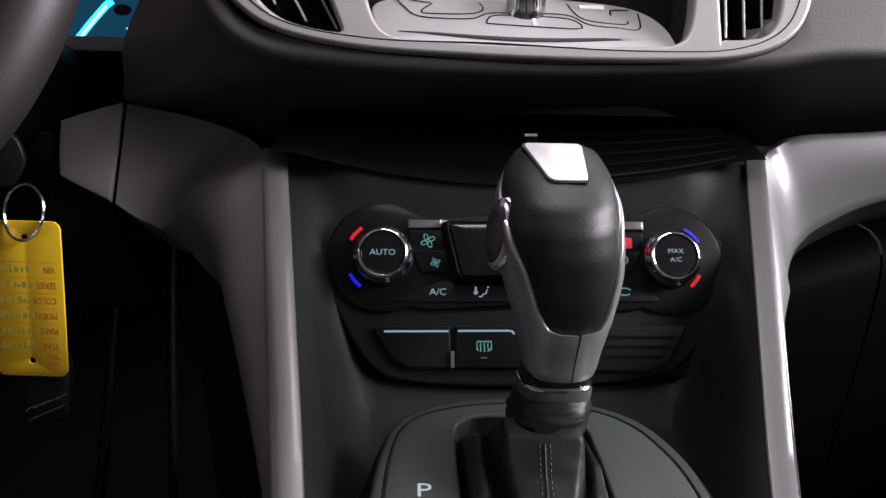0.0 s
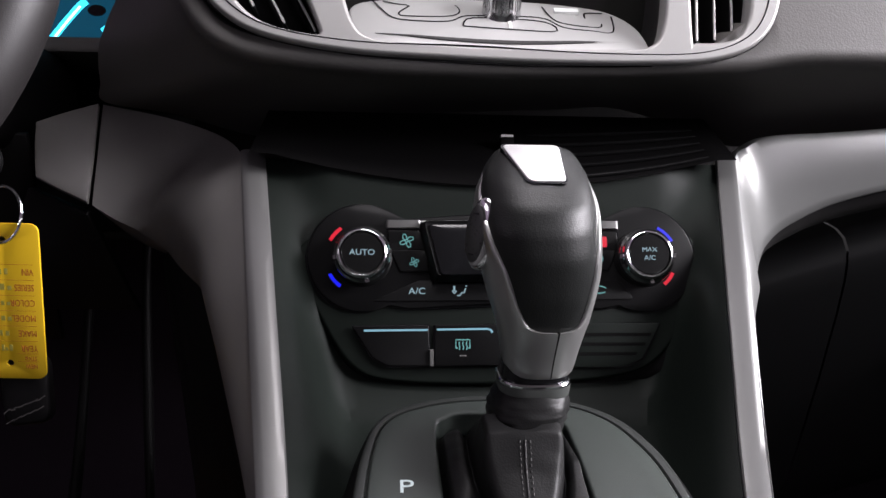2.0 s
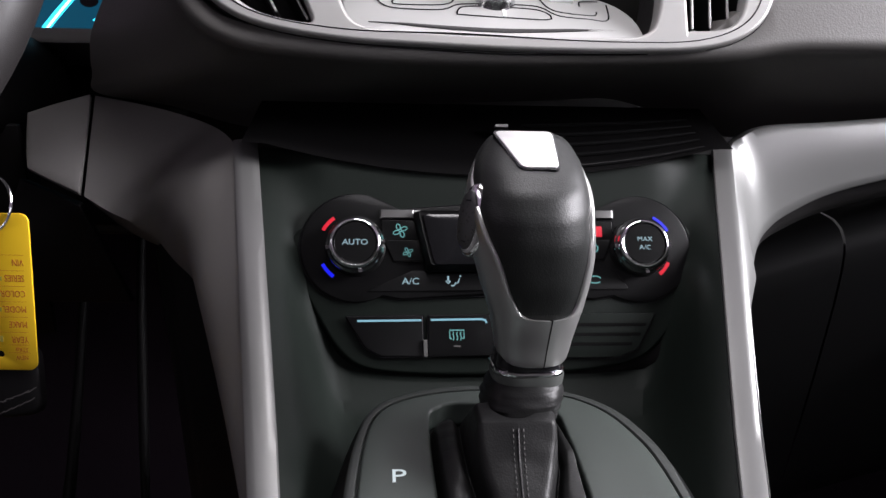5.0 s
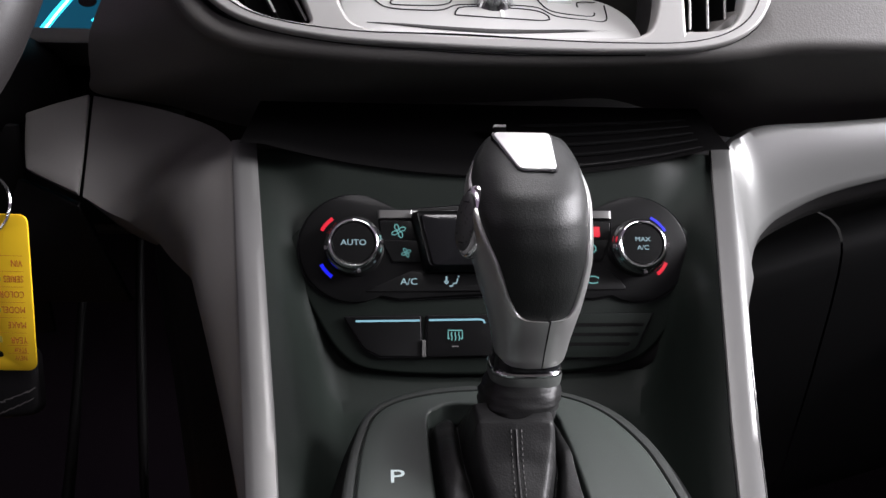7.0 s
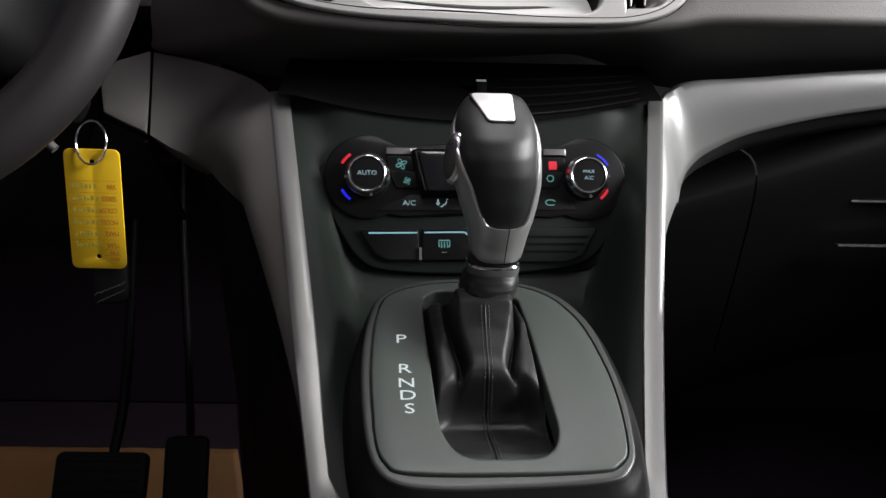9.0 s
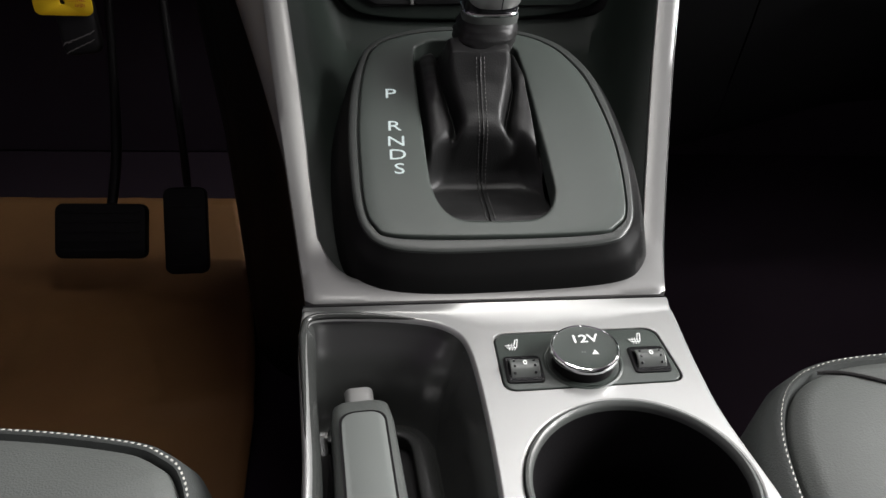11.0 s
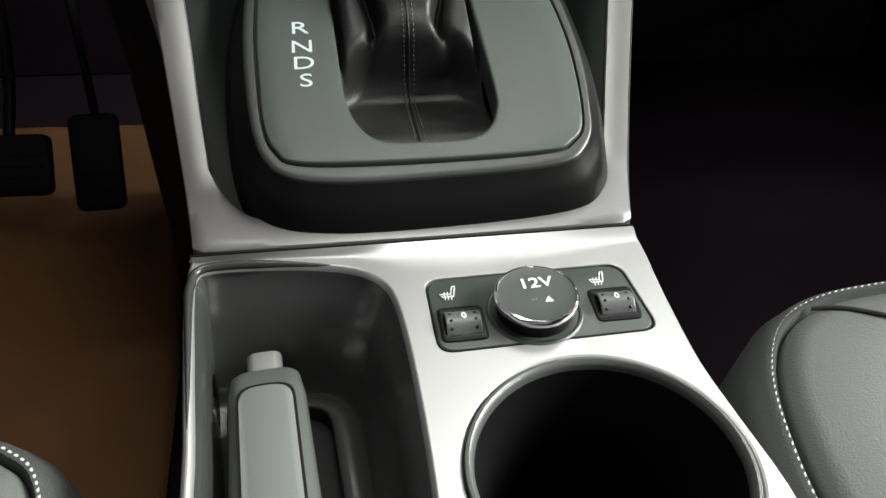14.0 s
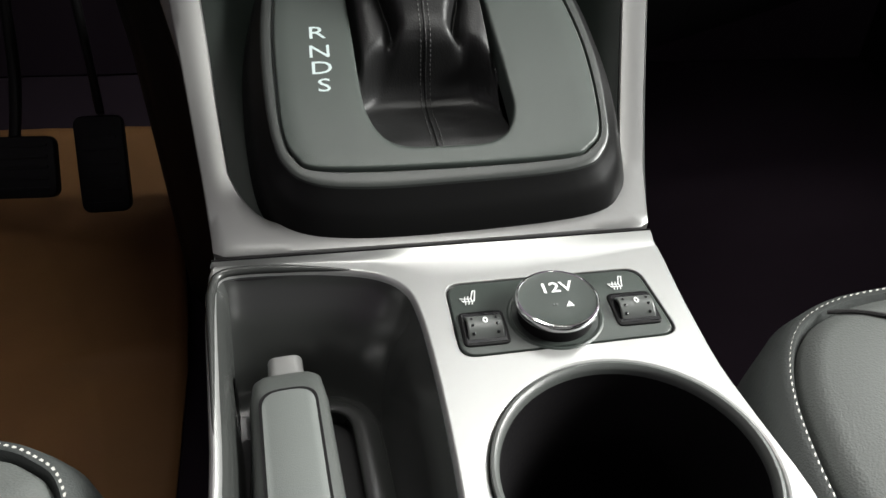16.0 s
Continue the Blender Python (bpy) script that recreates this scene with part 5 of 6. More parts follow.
def H(cx, cy):
    return -0.0950 + (cx - 470) * (0.1930 / 715), (255 - cy) * 0.069 / 125


deck = catmull([(*H(x, y), 0) for x, y in [(448, 240), (475, 252), (600, 257), (830, 262), (1050, 262), (1170, 257), (1192, 240), (1180, 190), (1120, 150), (1000, 132), (830, 124), (640, 126), (500, 135), (440, 155), (442, 200)]], 5, True)
deck = [Vector((p.x, p.y)) for p in deck]
part("deck", slab(sh, deck, -0.012, 0.0, 0.002, 0.0035), DECK_SILVER, radio, "satin silver button deck", smooth=50)


def trace(pts, w=0.0011):
    p = [Vector(H(*q)) for q in pts]
    c = sum(deck, Vector((0, 0))) / len(deck)
    rows = []
    path = resample(catmull([(*q, 0) for q in p], 5), 30)
    for i, q in enumerate(path):
        d = (path[min(i + 1, 29)] - path[max(i - 1, 0)]).normalized()
        s = Vector((-d.y, d.x)) * w / 2
        f = min(1, max((abs(q.x - c.x) / 0.0975), abs(q.y - c.y) / 0.036))
        h = 0.0035 * (1 - f * f) + 0.0001
        rows.append([sh.at(q.x - s.x, q.y - s.y, h), sh.at(q.x - s.x, q.y - s.y, h + 0.0003), sh.at(q.x + s.x, q.y + s.y, h + 0.0003), sh.at(q.x + s.x, q.y + s.y, h)])
    return grid(rows, True, True, True)


for pts in ([(497, 140), (520, 165), (548, 188), (600, 197), (690, 199), (735, 184), (820, 181)],
            [(525, 140), (560, 150), (592, 156), (566, 174), (576, 184), (690, 186), (722, 170), (708, 142)],
            [(870, 181), (940, 184), (985, 205), (1060, 209), (1112, 208), (1125, 165)],
            [(945, 145), (955, 175), (985, 194), (1075, 199), (1090, 188)], [(1050, 176), (1056, 162), (1104, 158)],
            [(725, 210), (745, 190), (845, 189), (942, 194), (960, 217), (845, 216), (725, 211)]):
    part("button_gap", trace(pts), GLOSS_BLACK, radio, "thin dark button joint")
part("button_mark", box(sh, H(972, 160)[0], H(1036, 160)[0], H(0, 167)[1], H(0, 157)[1], 0.001, 0.0042), WHITE_PRINT, radio, "white print bar")
part("button_mark", box(sh, H(842, 160)[0], H(850, 160)[0], H(0, 214)[1], H(0, 192)[1], 0.001, 0.0040), WHITE_PRINT, radio, "white print bar")


def crescent():
    """The shaded lens-shaped facet along the front of the deck."""
    c = sum(deck, Vector((0, 0))) / len(deck)
    mid = resample(catmull([(*H(*q), 0) for q in ((505, 228), (640, 238), (830, 244), (1010, 240), (1150, 232))], 6), 33)
    rows = []
    for i, q in enumerate(mid):
        w = 0.0040 * math.sin(math.pi * i / 32) ** 0.8 + 0.0002
        row = []
        for s, lift in ((-1, 0.0), (-0.9, 0.0004), (0.0, 0.0001), (0.9, 0.0004), (1, 0.0)):
            y = q.y + s * w / 2
            f = min(1, max(abs(q.x - c.x) / 0.0975, abs(y - c.y) / 0.036))
            row.append(sh.at(q.x, y, 0.0035 * (1 - f * f) + lift))
        rows.append(row)
    return grid(rows)


part("crease", crescent(), BLACK_PLASTIC, radio, "shaded crease along the front")
vk = Face(sh.at(*H(830, 172), 0.002), (1, 0.05, 0), (0, 0.93, 0.36))
vol = part("volume_knob", turned(vk, 0, 0, [(0.0150, -0.002), (0.0138, 0.001), (0.0132, 0.006), (0.0130, 0.0165), (0.0120, 0.0185), (0.0095, 0.0190), (0.0085, 0.0178), (0.001, 0.0176)], 56), STEEL, radio, "knurled chrome volume knob")
for k in range(36):
    a = 2 * math.pi * k / 36
    f = Face(vk.at(0.0131 * math.cos(a), 0.0131 * math.sin(a), 0.0), vk.u * -math.sin(a) + vk.v * math.cos(a), vk.n)
    part("ridge", box(f, -0.0005, 0.0005, 0.005, 0.0150, -0.0003, 0.0003), STEEL, vol)

# slotted tray between the stack and the brow


def tray_front(x):
    zf = 0.6785 + 0.0175 * min(1.1, ((x - XC) / 0.15) ** 2)
    return 0.592 + 0.46 * (zf - 0.645), zf


def tray_point(x, f, up=0.0):
    y0, z0 = tray_front(x)
    return W(x, lerp(y0, 0.700, f), lerp(z0, 0.7215, f) + up)


# the brow's shadow over the tray is painted in as near-zero black
part("slotted_tray", grid([[tray_point(-0.112 + 0.344 * k / 40, f) for k in range(41)] for f in (0, 0.1, 0.3, 0.6, 1.0)]), SHADE_BLACK, dash, "slotted tray with the brow's shade in its black")
for k in range(5):
    f = 0.06 + 0.15 * k
    xa = 0.070 + 0.004 * k
    xb = 0.212 + 0.0005 * k
    path = [tray_point(lerp(xa, xb, j / 30), f, 0.0012) for j in range(31)]
    part("tray_rib", sweep(path, [0.0016 * math.sin(math.pi * min(1, max(0.02, (j + 0.3) / 30.6))) ** 0.3 for j in range(31)], 8), SATIN_BLACK, dash, "thin black rib")
tabf = Face(W(0.0690, 0.650, 0.7085), (1, 0.05, 0), (0, 0.3, 1))
part("tray_tab", slab(tabf, rrect(-0.0048, -0.0150, 0.0048, 0.0, 0.001), -0.006, 0.0, 0.0006), SHADE_BLACK, dash, "small black catch")
part("tab_edge", slab(tabf, rrect(-0.0046, 0.0, 0.0046, 0.0018, 0.0006), -0.006, 0.0004), SATIN_METAL, dash, "bright edge of the catch")

# passenger's silver wing
ys = (0.285, 0.33, 0.38, 0.43, 0.48, 0.53, 0.58, 0.62, 0.64)
tops = [W(strip_x(y, 1) - 0.0002, y, strip_z(y) - 0.0016) for y in ys]
tops += [Vector(p) for p in ((0.2500, 0.662, 0.7020), (0.2720, 0.666, 0.7110), (0.3300, 0.668, 0.7155), (0.440, 0.672, 0.7250), (0.60, 0.675, 0.733), (0.84, 0.675, 0.740))]
lows = [W(strip_x(y, 1) + d, y + 0.004, strip_z(y) - h) for y, d, h in zip(ys[:7], (-0.0010, -0.0010, -0.0010, -0.0008, 0.0004, 0.006, 0.018), (0.004, 0.004, 0.004, 0.0045, 0.008, 0.022, 0.042))]
lows += [Vector(p) for p in ((0.2600, 0.636, 0.6010), (0.2660, 0.650, 0.6180), (0.2755, 0.658, 0.6330), (0.2950, 0.662, 0.6480), (0.3400, 0.665, 0.6670), (0.443, 0.668, 0.6890), (0.60, 0.670, 0.706), (0.84, 0.670, 0.712))]
a_, b_ = catmull(tops, 6), catmull(lows, 6)
rows = []
for p, q in zip(a_, b_):
    out = Vector((0.25, -0.85, 0.45)).normalized()
    row = [p + Vector((-0.0003, 0.012, 0.0)), p + Vector((0, 0.002, 0.0006))]
    for j in range(11):
        row.append(p.lerp(q, j / 10) + out * 0.0050 * math.sin(math.pi * j / 10) * (1 - 0.6 * (j / 10)))
    row += [q + Vector((0.0008, 0.003, -0.0018)), q + Vector((0.002, 0.010, -0.0030))]
    rows.append(row)
part("silver_wing", grid(rows), SILVER, dash, "satin silver trim sweeping across the passenger's side", smooth=60)
rows = [[q + Vector((0.002, 0.009, -0.0030)), q + Vector((0.003, 0.014, -0.012)), q + Vector((0.004, 0.030, -0.022)), q + Vector((0.006, 0.06, -0.028))] for q in b_[44:]]
part("wing_underside", grid(rows), BLACK_PLASTIC, dash, "black lip under the wing", smooth=60)

# glovebox below the wing
glove = thing("glovebox", "black glovebox with a closed lid below the silver trim", "glovebox")


def lid(x0, x1, n):
    rows = []
    for k in range(n + 1):
        x = lerp(x0, x1, k / n)
        zt = 0.600 + 0.335 * (x - 0.286) if x < 0.50 else 0.6717 + 0.10 * (x - 0.5)
        row = []
        for y, dz in ((0.745, 0.012), (0.715, 0.010), (0.700, 0.005), (0.692, -0.003), (0.689, -0.014), (0.690, -0.030), (0.696, -0.06), (0.715, -0.13), (0.75, -0.24), (0.80, -0.30)):
            row.append(Vector((x, y, zt + dz - (0.25 * dz if dz < -0.02 else 0) * 0)))
        rows.append(row)
    return grid(rows)


part("side_cover", lid(0.262, 0.3535, 8), SATIN_BLACK, glove, "black end cover beside the lid", smooth=60)
gl = part("lid", lid(0.3555, 0.84, 24), SATIN_BLACK, glove, "black glovebox lid", smooth=60)
gf = Face((0.447, 0.695, 0.545), (1, 0, 0), (0, 0.25, 1))
part("handle_edge", slab(gf, rrect(0.0, -0.0012, 0.18, 0.0012, 0.001), 0.0, 0.0100), BLACK_PLASTIC, gl, "dull handle edge")
part("handle_edge", slab(gf, rrect(0.012, 0.0448, 0.18, 0.0468, 0.001), 0.0, 0.0100), BLACK_PLASTIC, gl, "dull handle edge")

# driver's lower dashboard
def quad_panel(name, a, b, c, d, mat, label, parent, n=8, bulge=0.003):
    a, b, c, d = (Vector(p) for p in (a, b, c, d))
    nrm = (b - a).cross(d - a).normalized()
    if nrm.y > 0:
        nrm = -nrm
    rows = []
    for i in range(n + 1):
        u = i / n
        rows.append([a.lerp(b, u).lerp(d.lerp(c, u), j / n) + nrm * bulge * math.sin(math.pi * u) * math.sin(math.pi * j / n) for j in range(n + 1)])
    return part(name, grid(rows), mat, parent, label, solid=0.006, bevel=0.0012)


quad_panel("column_panel", (-0.2940, 0.703, 0.7050), (-0.2502, 0.718, 0.7195), (-0.2435, 0.664, 0.6490), (-0.2850, 0.676, 0.6660), KNEE_GREY, "grey panel beside the steering column", dash)
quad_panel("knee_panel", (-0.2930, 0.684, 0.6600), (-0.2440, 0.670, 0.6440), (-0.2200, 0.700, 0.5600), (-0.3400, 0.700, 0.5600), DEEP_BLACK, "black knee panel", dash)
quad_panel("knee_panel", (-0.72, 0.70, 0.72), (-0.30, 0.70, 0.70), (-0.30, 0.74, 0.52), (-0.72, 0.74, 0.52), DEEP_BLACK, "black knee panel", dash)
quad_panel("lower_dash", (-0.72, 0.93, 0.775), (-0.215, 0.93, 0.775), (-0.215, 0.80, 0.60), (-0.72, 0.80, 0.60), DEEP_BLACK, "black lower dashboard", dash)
ledge = Face((-0.72, 0.790, 0.7625), (1, 0, 0), (0, 0.2, 1))
part("cluster_ledge", slab(ledge, rrect(0, 0, 0.49, 0.0125, 0.004), -0.14, 0.0, 0.003), PALE_GREY, dash, "grey ledge below the instruments")
plain_box("backdrop_dash", -0.72, 0.84, 1.0, 1.02, 0.55, 0.96, BLACK_PLASTIC, "black dashboard body behind the trim", "dashboard")
# dashboard top closes the gap to the windscreen
plain_box("dash_top", -0.72, 0.84, 0.66, 1.20, 0.955, 0.965, BLACK_PLASTIC, "black dashboard top", "dashboard")

# instrument cluster
cluster = thing("instrument_cluster", "instrument cluster lit in cyan behind the steering wheel", "instrument cluster")
cf = Face((-0.300, 0.815, 0.830), (1, 0, 0), (0, 0.18, 1))
part("cluster_face", slab(cf, rrect(-0.26, -0.060, 0.090, 0.11, 0.02), -0.02, 0.0, 0.002), GLOSS_BLACK, cluster, "glossy dark instrument face")
dialf = part("gauge", slab(cf, rrect(-0.040, -0.057, 0.058, -0.008, 0.006), 0.0, 0.0008), CYAN_DIM, cluster, "dim blue lit gauge face")


def C(x, z):
    return x + 0.300, (z - 0.830) / 0.984


part("gauge_ring", stroke(cf, [C(-0.276, 0.780), C(-0.268, 0.786), C(-0.2615, 0.795), C(-0.2590, 0.804), C(-0.2600, 0.812), C(-0.2650, 0.822)], 0.0055, 0.001, 0.0008), CYAN, dialf, "bright cyan gauge ring")
part("lit_band", stroke(cf, [C(-0.320, 0.772), C(-0.309, 0.786), C(-0.296, 0.801), C(-0.290, 0.806)], 0.0065, 0.001, 0.0008), CYAN, dialf, "bright cyan band")
part("lit_line", stroke(cf, [C(-0.317, 0.774), C(-0.306, 0.788), C(-0.295, 0.801)], 0.0018, 0.0018, 0.0006), GAUGE_WHITE, dialf, "thin white lit line")
for k in range(4):
    x, z = -0.2655 + 0.0022 * k, 0.790 + 0.0075 * k
    part("gauge_tick", box(cf, C(x, z)[0] - 0.0022, C(x, z)[0] + 0.0022, C(x, z)[1] - 0.0007, C(x, z)[1] + 0.0007, 0.001, 0.0022), GAUGE_WHITE, dialf)
part("warning_lamp", slab(cf, [(C(-0.281, 0.798)[0] + 0.008 * math.cos(2 * math.pi * k / 24), C(-0.281, 0.798)[1] + 0.005 * math.sin(2 * math.pi * k / 24)) for k in range(24)], 0.0, 0.0012), GLOSS_BLACK, cluster, "unlit oval lamp")
for x, z, w, h in ((-0.2600, 0.8350, 0.0085, 0.0032), (-0.2455, 0.8370, 0.0060, 0.0026), (-0.2525, 0.8225, 0.0075, 0.0055)):
    a, b = C(x, z)
    part("cluster_sign", slab(cf, rrect(a, b, a + w, b + h, 0.0008), 0.0, 0.0012), GAUGE_WHITE, cluster, "small white lit sign")

# ---- steering wheel ----
wheel = thing("steering_wheel", "dark grey leather steering wheel", "steering wheel", at=(-0.385, 0.485, 0.820))
wf = Face((-0.385, 0.485, 0.820), (1, 0, 0), (0, 0.42, 1))
wr = 0.1850
rim_path = [wf.at(wr * math.cos(2 * math.pi * k / 96), wr * math.sin(2 * math.pi * k / 96), 0) for k in range(96)]
part("rim", sweep(rim_path, 0.0225, 24, True, flat=1.0), WHEEL_LEATHER, wheel, "leather covered rim", smooth=80)
part("hub", slab(wf, rrect(-0.07, -0.06, 0.07, 0.06, 0.03, 8), -0.05, 0.0, 0.015), DEEP_BLACK, wheel, "black airbag cover", smooth=60)
for a in (5, 175, 270):
    c, s = math.cos(radians(a)), math.sin(radians(a))
    path = [wf.at(0.05 * c, 0.05 * s, -0.02), wf.at(0.11 * c, 0.11 * s, -0.014), wf.at(0.180 * c, 0.180 * s, -0.002)]
    part("spoke", sweep(catmull(path, 5), 0.016, 12, flat=0.6), DEEP_BLACK, wheel, "black spoke", smooth=60)
column = thing("steering_column", "black steering column shroud with the ignition lock", "steering column")
rows = []
for y, z, hw, hh in ((0.53, 0.775, 0.040, 0.035), (0.545, 0.772, 0.055, 0.048), (0.60, 0.757, 0.062, 0.055), (0.68, 0.737, 0.062, 0.055), (0.82, 0.715, 0.058, 0.05)):
    rows.append([Vector((-0.365 + hw * math.copysign(abs(math.cos(t)) ** 0.6, math.cos(t)), y, z + hh * math.copysign(abs(math.sin(t)) ** 0.6, math.sin(t)))) for t in [2 * math.pi * k / 40 for k in range(40)]])
part("shroud", grid(rows, True, True, True), DEEP_BLACK, column, "black column shroud", smooth=60)
lockf = Face((-0.3000, 0.600, 0.715), (0, 1, 0), (0, 0, 1))
part("ignition_lock", turned(lockf, 0, 0, [(0.017, -0.02), (0.017, 0.004), (0.015, 0.006), (0.001, 0.006)], 32), SATIN_BLACK, column, "black ignition lock")
stalk = sweep(catmull([(-0.335, 0.60, 0.705), (-0.318, 0.585, 0.672), (-0.296, 0.580, 0.650)], 5), [0.004] * 11, 10)
part("tilt_lever", stalk, GREY_PLASTIC, column, "grey column release lever", smooth=60)

# ---- key, ring and tag ----
key = thing("ignition_key", "black-headed key with a steel ring in the ignition lock", "key")
kf = Face((-0.2660, 0.556, 0.690), (0.92, 0.35, -0.1), (0, 0, 1))
part("key_head", slab(kf, rpoly([(-0.020, 0.012), (-0.012, 0.024), (0.006, 0.020), (0.012, 0.004), (0.004, -0.014), (-0.010, -0.012)], 0.006, 4), -0.004, 0.004, 0.002), SATIN_BLACK, key, "black key head", smooth=50)
rc_ = Vector((-0.2540, 0.5490, 0.6625))
path = [rc_ + Vector((0.0122 * math.cos(t), 0.005 * math.sin(t), 0.0170 * math.sin(t))) for t in [2 * math.pi * k / 48 for k in range(48)]]
part("key_ring", sweep(path, 0.0010, 8, True), STEEL, key, "steel split ring")
tagob = thing("key_tag", "yellow plastic key tag with red print hanging from a ring", "key tag")
tf = Face((-0.2555, 0.5490, 0.6060), (1, 0.02, -0.015), (0.015, 0.0, 1))
TW, TH_ = 0.0222, 0.0508


def tag_plate():
    hole1 = [Vector((0.0000 + 0.0024 * math.cos(2 * math.pi * k / 20), 0.0405 + 0.0024 * math.sin(2 * math.pi * k / 20))) for k in range(20)]
    hole2 = [Vector((0.0000 + 0.0024 * math.cos(2 * math.pi * k / 20), -0.0405 + 0.0024 * math.sin(2 * math.pi * k / 20))) for k in range(20)]
    bm = frame_plate(tf, [rrect(-TW, -TH_, TW, TH_, 0.005, 5), hole1, hole2], -0.0012, 0.0004, 0.0003)
    back = frame_plate(tf, [rrect(-TW, -TH_, TW, TH_, 0.005, 5), hole1, hole2], 0.0, -0.0012, 0.0001)
    me = bpy.data.meshes.new("tmp")
    back.to_mesh(me)
    back.free()
    bm.from_mesh(me)
    bpy.data.meshes.remove(me)
    return bm


plate = part("plate", tag_plate(), YELLOW, tagob, "yellow plastic plate with two holes")
for k, word in enumerate(("VIN", "SERIES", "COLOR", "MODEL", "MAKE", "YEAR")):
    y = 0.0205 - 0.0101 * k
    part("rule_line", box(tf, -TW + 0.001, TW - 0.004, y + 0.0042, y + 0.0044, 0.0003, 0.0005), PRINT, plate, "thin red ruled line")
    write("tag_letters", word, tf, TW - 0.0042, y - 0.0004, 0.00045, 0.0062, PRINT, plate, turn=math.pi, align="LEFT", label="red printed word " + word, wide=0.72)
    random.seed(k + 3)
    x = -TW + 0.004
    while x < 0.002:
        w = random.uniform(0.0012, 0.0030)
        part("written_bar", box(tf, x, x + w, y - 0.0022, y + random.uniform(0.0, 0.0022), 0.0003, 0.0005), PENCIL, plate, "faint unreadable writing")
        x += w + random.uniform(0.0006, 0.002)
for word, y in (("STK#", -0.0372), ("NEW", -0.0425)):
    part("rule_line", box(tf, 0.0050, TW - 0.004, y + 0.0030, y + 0.0032, 0.0003, 0.0005), PRINT, plate, "thin red ruled line")
    write("tag_letters", word, tf, TW - 0.0050, y, 0.00045, 0.0042, PRINT, plate, turn=math.pi, align="LEFT", label="red printed word " + word, wide=0.8)

# a second, dark fob hangs behind the tag
fob = thing("key_fob", "black plastic key fob with worn dull markings hanging behind the tag", "key fob")
ff = Face((-0.2490, 0.5540, 0.5370), (1, 0.08, 0.10), (-0.10, 0.25, 1))
shell_ob = part("fob_body", slab(ff, rrect(-0.0150, -0.0150, 0.0150, 0.0300, 0.008, 6), -0.005, 0.005, 0.003, 0.001), DEEP_BLACK, fob, "black fob body", smooth=50)
for k in range(5):
    a = -0.011 + 0.0048 * k
    part("worn_mark", stroke(ff, [(a - 0.003, -0.006 + 0.0016 * k), (a, -0.0035 + 0.0010 * k), (a + 0.0045, -0.004 + 0.0018 * k)], 0.0007, 0.0056, 0.0003), GREY_PLASTIC, shell_ob, "dull worn mark")
    part("worn_mark", stroke(ff, [(a - 0.002, -0.0125 + 0.0016 * k), (a + 0.003, -0.0100 + 0.0016 * k)], 0.0006, 0.0054, 0.0003), GREY_PLASTIC, shell_ob, "dull worn mark")

# ---- seats ----
def seat(name, pts, z, label, stitch_side, drop, corner_at):
    ob = thing(name, label, "seat")
    ring = [Vector((p.x, p.y)) for p in catmull([(*p, 0) for p in pts], 6, True)]
    c = sum(ring, Vector((0, 0))) / len(ring)

    def inset(d, zz):
        out = []
        n = len(ring)
        for i, p in enumerate(ring):
            t = (ring[(i + 1) % n] - ring[i - 1]).normalized()
            nn = Vector((-t.y, t.x))
            if nn.dot(c - p) < 0:
                nn = -nn
            q = p + nn * d
            out.append(Vector((q.x, q.y, zz)))
        return out

    def shrunk(k, zz):
        return [Vector((c.x + (p.x - c.x) * k, c.y + (p.y - c.y) * k, zz)) for p in inset(0.020, zz)]

    part("cushion", grid([inset(0.0085, z - 0.010), inset(0.0090, z - 0.004), inset(0.012, z + 0.0010), inset(0.020, z + 0.0042), shrunk(0.85, z + 0.0080), shrunk(0.65, z + 0.0080), shrunk(0.35, z + 0.004)], True, False, True), SEAT_LEATHER, ob, "dark grey leather cushion", smooth=70)
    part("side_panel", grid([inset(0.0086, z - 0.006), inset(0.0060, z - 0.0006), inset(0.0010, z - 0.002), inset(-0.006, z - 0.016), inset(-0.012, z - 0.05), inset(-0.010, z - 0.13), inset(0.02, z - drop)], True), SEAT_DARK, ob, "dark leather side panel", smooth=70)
    line = resample([p for p in inset(0.0045, z + 0.0005)], 1000, True)
    bm = bmesh.new()
    for i in range(0, 1000, 2):
        a, b = line[i], line[(i + 1) % 1000]
        d = (b - a) * 0.42
        m = (a + b) / 2
        if m.y < 0.02:
            continue
        add_grid(bm, [[m - d + Vector((0, 0, h)) for h in (0,)] + [m - d + Vector((0.0004, 0.0004, 0.0006)), m - d + Vector((-0.0004, -0.0004, 0.0006))],
                      [m + d] + [m + d + Vector((0.0004, 0.0004, 0.0006)), m + d + Vector((-0.0004, -0.0004, 0.0006))]], True, True, True)
    tagged(part("stitching", bm, THREAD, ob, "pale thread stitches along the seam"), kind="stuff")
    if not corner_at:
        return ob
    sx = 1 if stitch_side > 0 else -1
    corner = Vector(corner_at)
    seam = catmull([corner + Vector((sx * dx, dy, dz)) for dx, dy, dz in ((0.0, 0.0, 0.0005), (0.012, -0.004, 0.0042), (0.030, -0.014, 0.0072), (0.060, -0.034, 0.0086), (0.10, -0.055, 0.0088), (0.17, -0.075, 0.0088))], 5)
    part("centre_seam", sweep(seam, 0.0011, 6), BLACK_PLASTIC, ob, "dark seam across the cushion")
    return ob


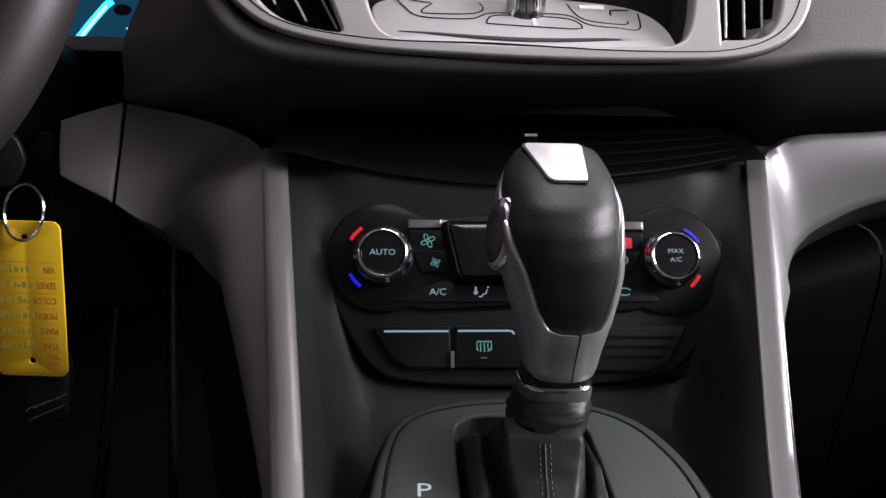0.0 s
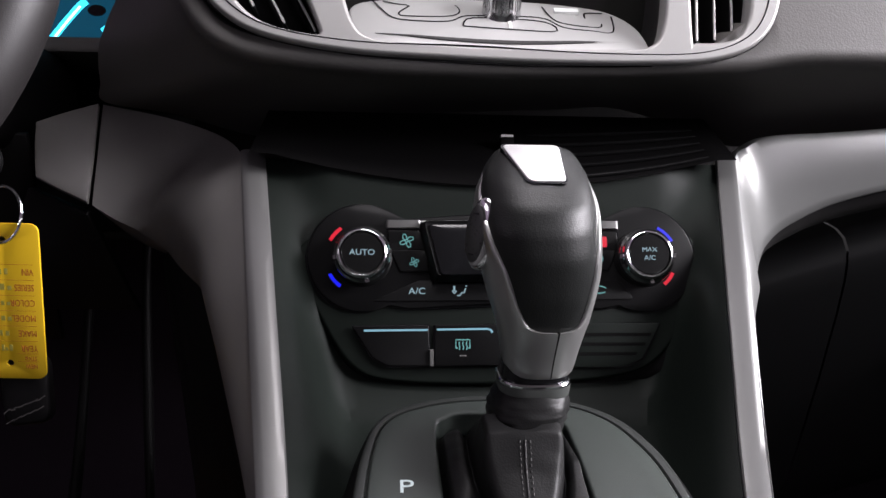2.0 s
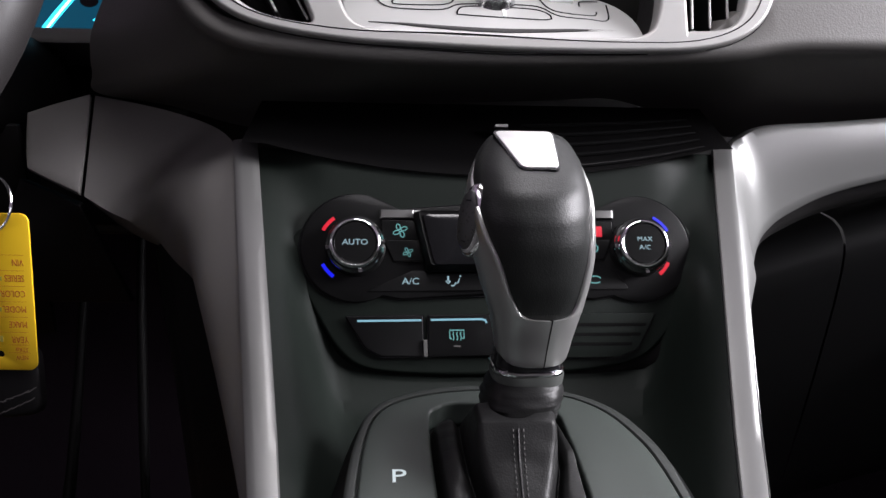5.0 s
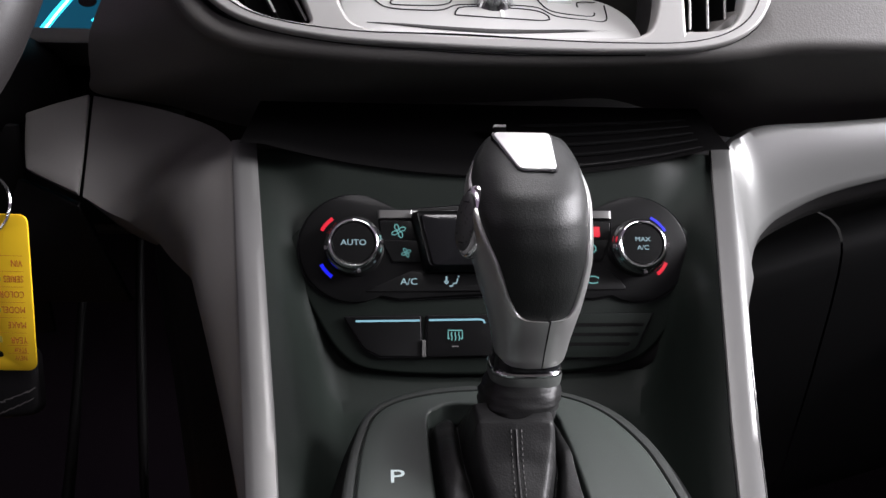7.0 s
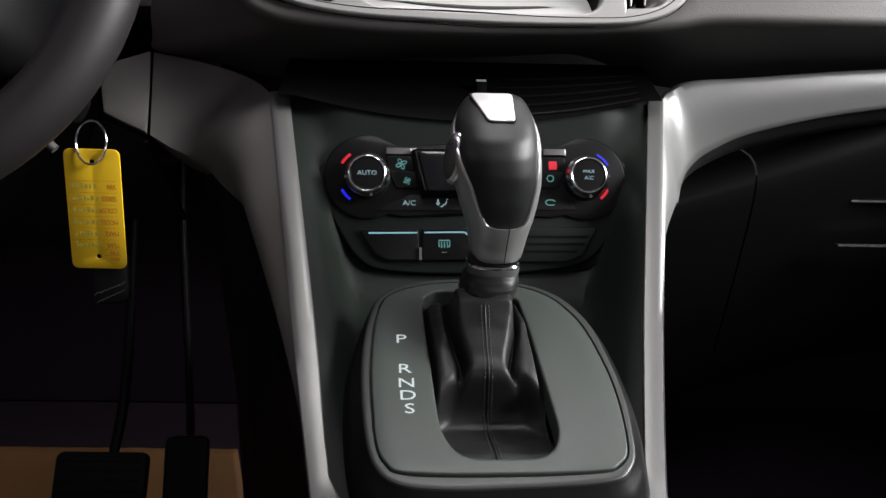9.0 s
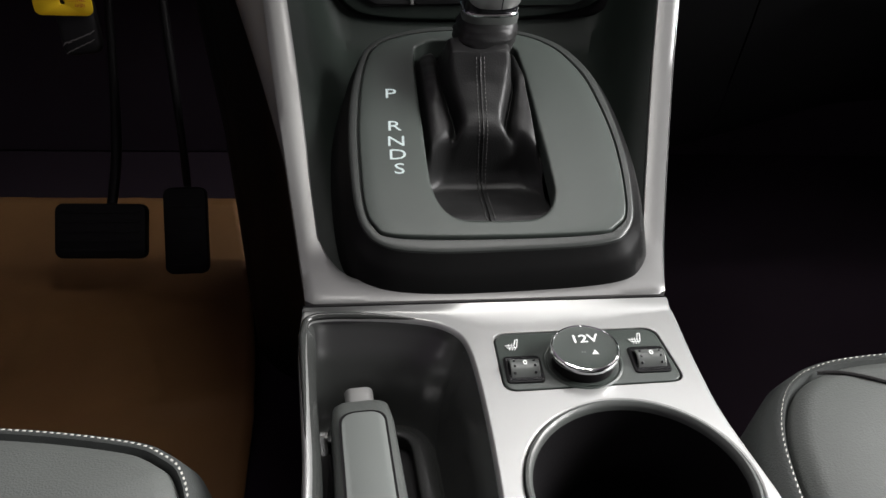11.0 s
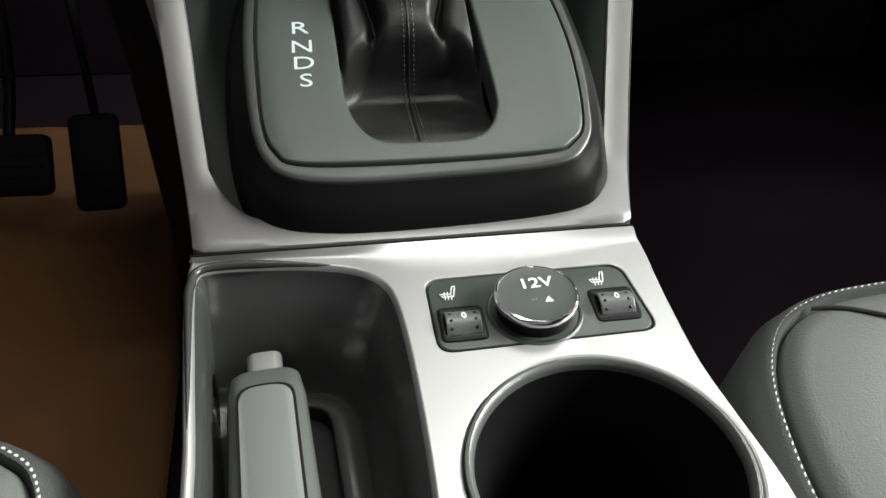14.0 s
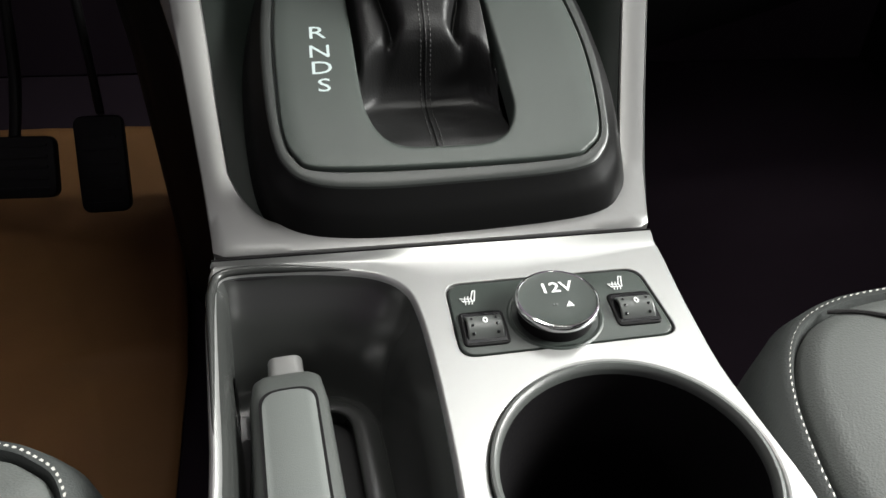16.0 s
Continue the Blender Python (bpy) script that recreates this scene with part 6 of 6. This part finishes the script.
seat("passenger_seat", [(0.2015, 0.12), (0.2025, 0.165), (0.2090, 0.205), (0.2240, 0.236), (0.2470, 0.2540), (0.2830, 0.2640), (0.36, 0.272), (0.45, 0.274), (0.56, 0.270), (0.64, 0.255), (0.68, 0.21), (0.69, 0.10), (0.69, -0.25), (0.45, -0.30), (0.2130, -0.26), (0.2020, 0.0)], 0.456, "dark grey leather passenger seat cushion with pale stitching", 1, 0.30, (0.249, 0.2455, 0.4560))
seat("driver_seat", [(-0.0800, 0.05), (-0.0810, 0.11), (-0.0840, 0.150), (-0.0930, 0.176), (-0.1060, 0.1890), (-0.130, 0.199), (-0.20, 0.208), (-0.32, 0.211), (-0.45, 0.206), (-0.53, 0.185), (-0.57, 0.13), (-0.58, 0.0), (-0.58, -0.25), (-0.32, -0.30), (-0.09, -0.26), (-0.0800, -0.1)], 0.456, "dark grey leather driver seat cushion with pale stitching", -1, 0.30, None)

# ---- footwell ----
rows = []
for i in range(61):
    y = lerp(0.10, 0.96, i / 60)
    row = []
    for j in range(41):
        x = lerp(-0.66, curve1([(0.1, -0.140), (0.4, -0.146), (0.56, -0.156), (0.66, -0.170), (0.85, -0.205), (0.96, -0.238)], y), j / 40)
        fold = 0.006 * math.exp(-((y - 0.585 - 0.10 * (x + 0.2)) / 0.016) ** 2) * sm((x + 0.34) / 0.10)
        fold += 0.004 * math.exp(-((y - 0.76 + 0.2 * (x + 0.3)) / 0.012) ** 2)
        row.append(Vector((x, y, 0.105 + fold + 0.003 * noise.noise(Vector((x * 9, y * 9, 0))) + 0.0015 * noise.noise(Vector((x * 30, y * 22, 4))) + 0.10 * sm((y - 0.80) / 0.4))))
    rows.append(row)
mat_ob = part("floor_cover", grid(rows), KRAFT, None, solid=0.003, smooth=80)
tagged(mat_ob, "brown paper cover lying on the driver's footwell carpet", "floor cover")


def pedal(name, label, f, w, h, arm, ribs):
    ob = thing(name, label, "pedal")
    part("arm", sweep(catmull(arm, 6), 0.0065, 10, flat=0.7), DEEP_BLACK, ob, "black steel arm", smooth=60)
    pad = part("pad", slab(f, rrect(-w, -h, w, h, 0.010, 5), -0.006, 0.006, 0.003), DEEP_BLACK, ob, "black rubber pad", smooth=50)
    for k in range(ribs):
        b = lerp(-h + 0.010, h - 0.010, k / (ribs - 1))
        part("rib", slab(f, rrect(-w + 0.008, b - 0.0018, w - 0.008, b + 0.0018, 0.0015, 3), 0.005, 0.0080, 0.0008), DEEP_BLACK, pad)
    return ob


pedal("brake_pedal", "wide black rubber brake pedal over the brown floor cover", Face((-0.368, 0.785, 0.200), (1, 0, 0), (0, 0.55, 0.83)), 0.056, 0.034, [(-0.36, 0.806, 0.215), (-0.35, 0.850, 0.30), (-0.34, 0.900, 0.50), (-0.34, 0.92, 0.62)], 5)
pedal("accelerator_pedal", "narrow upright black accelerator pedal beside the console", Face((-0.272, 0.810, 0.185), (1, 0.05, 0), (0, 0.50, 0.86)), 0.027, 0.055, [(-0.27, 0.838, 0.235), (-0.27, 0.850, 0.32), (-0.28, 0.900, 0.50), (-0.28, 0.92, 0.62)], 7)
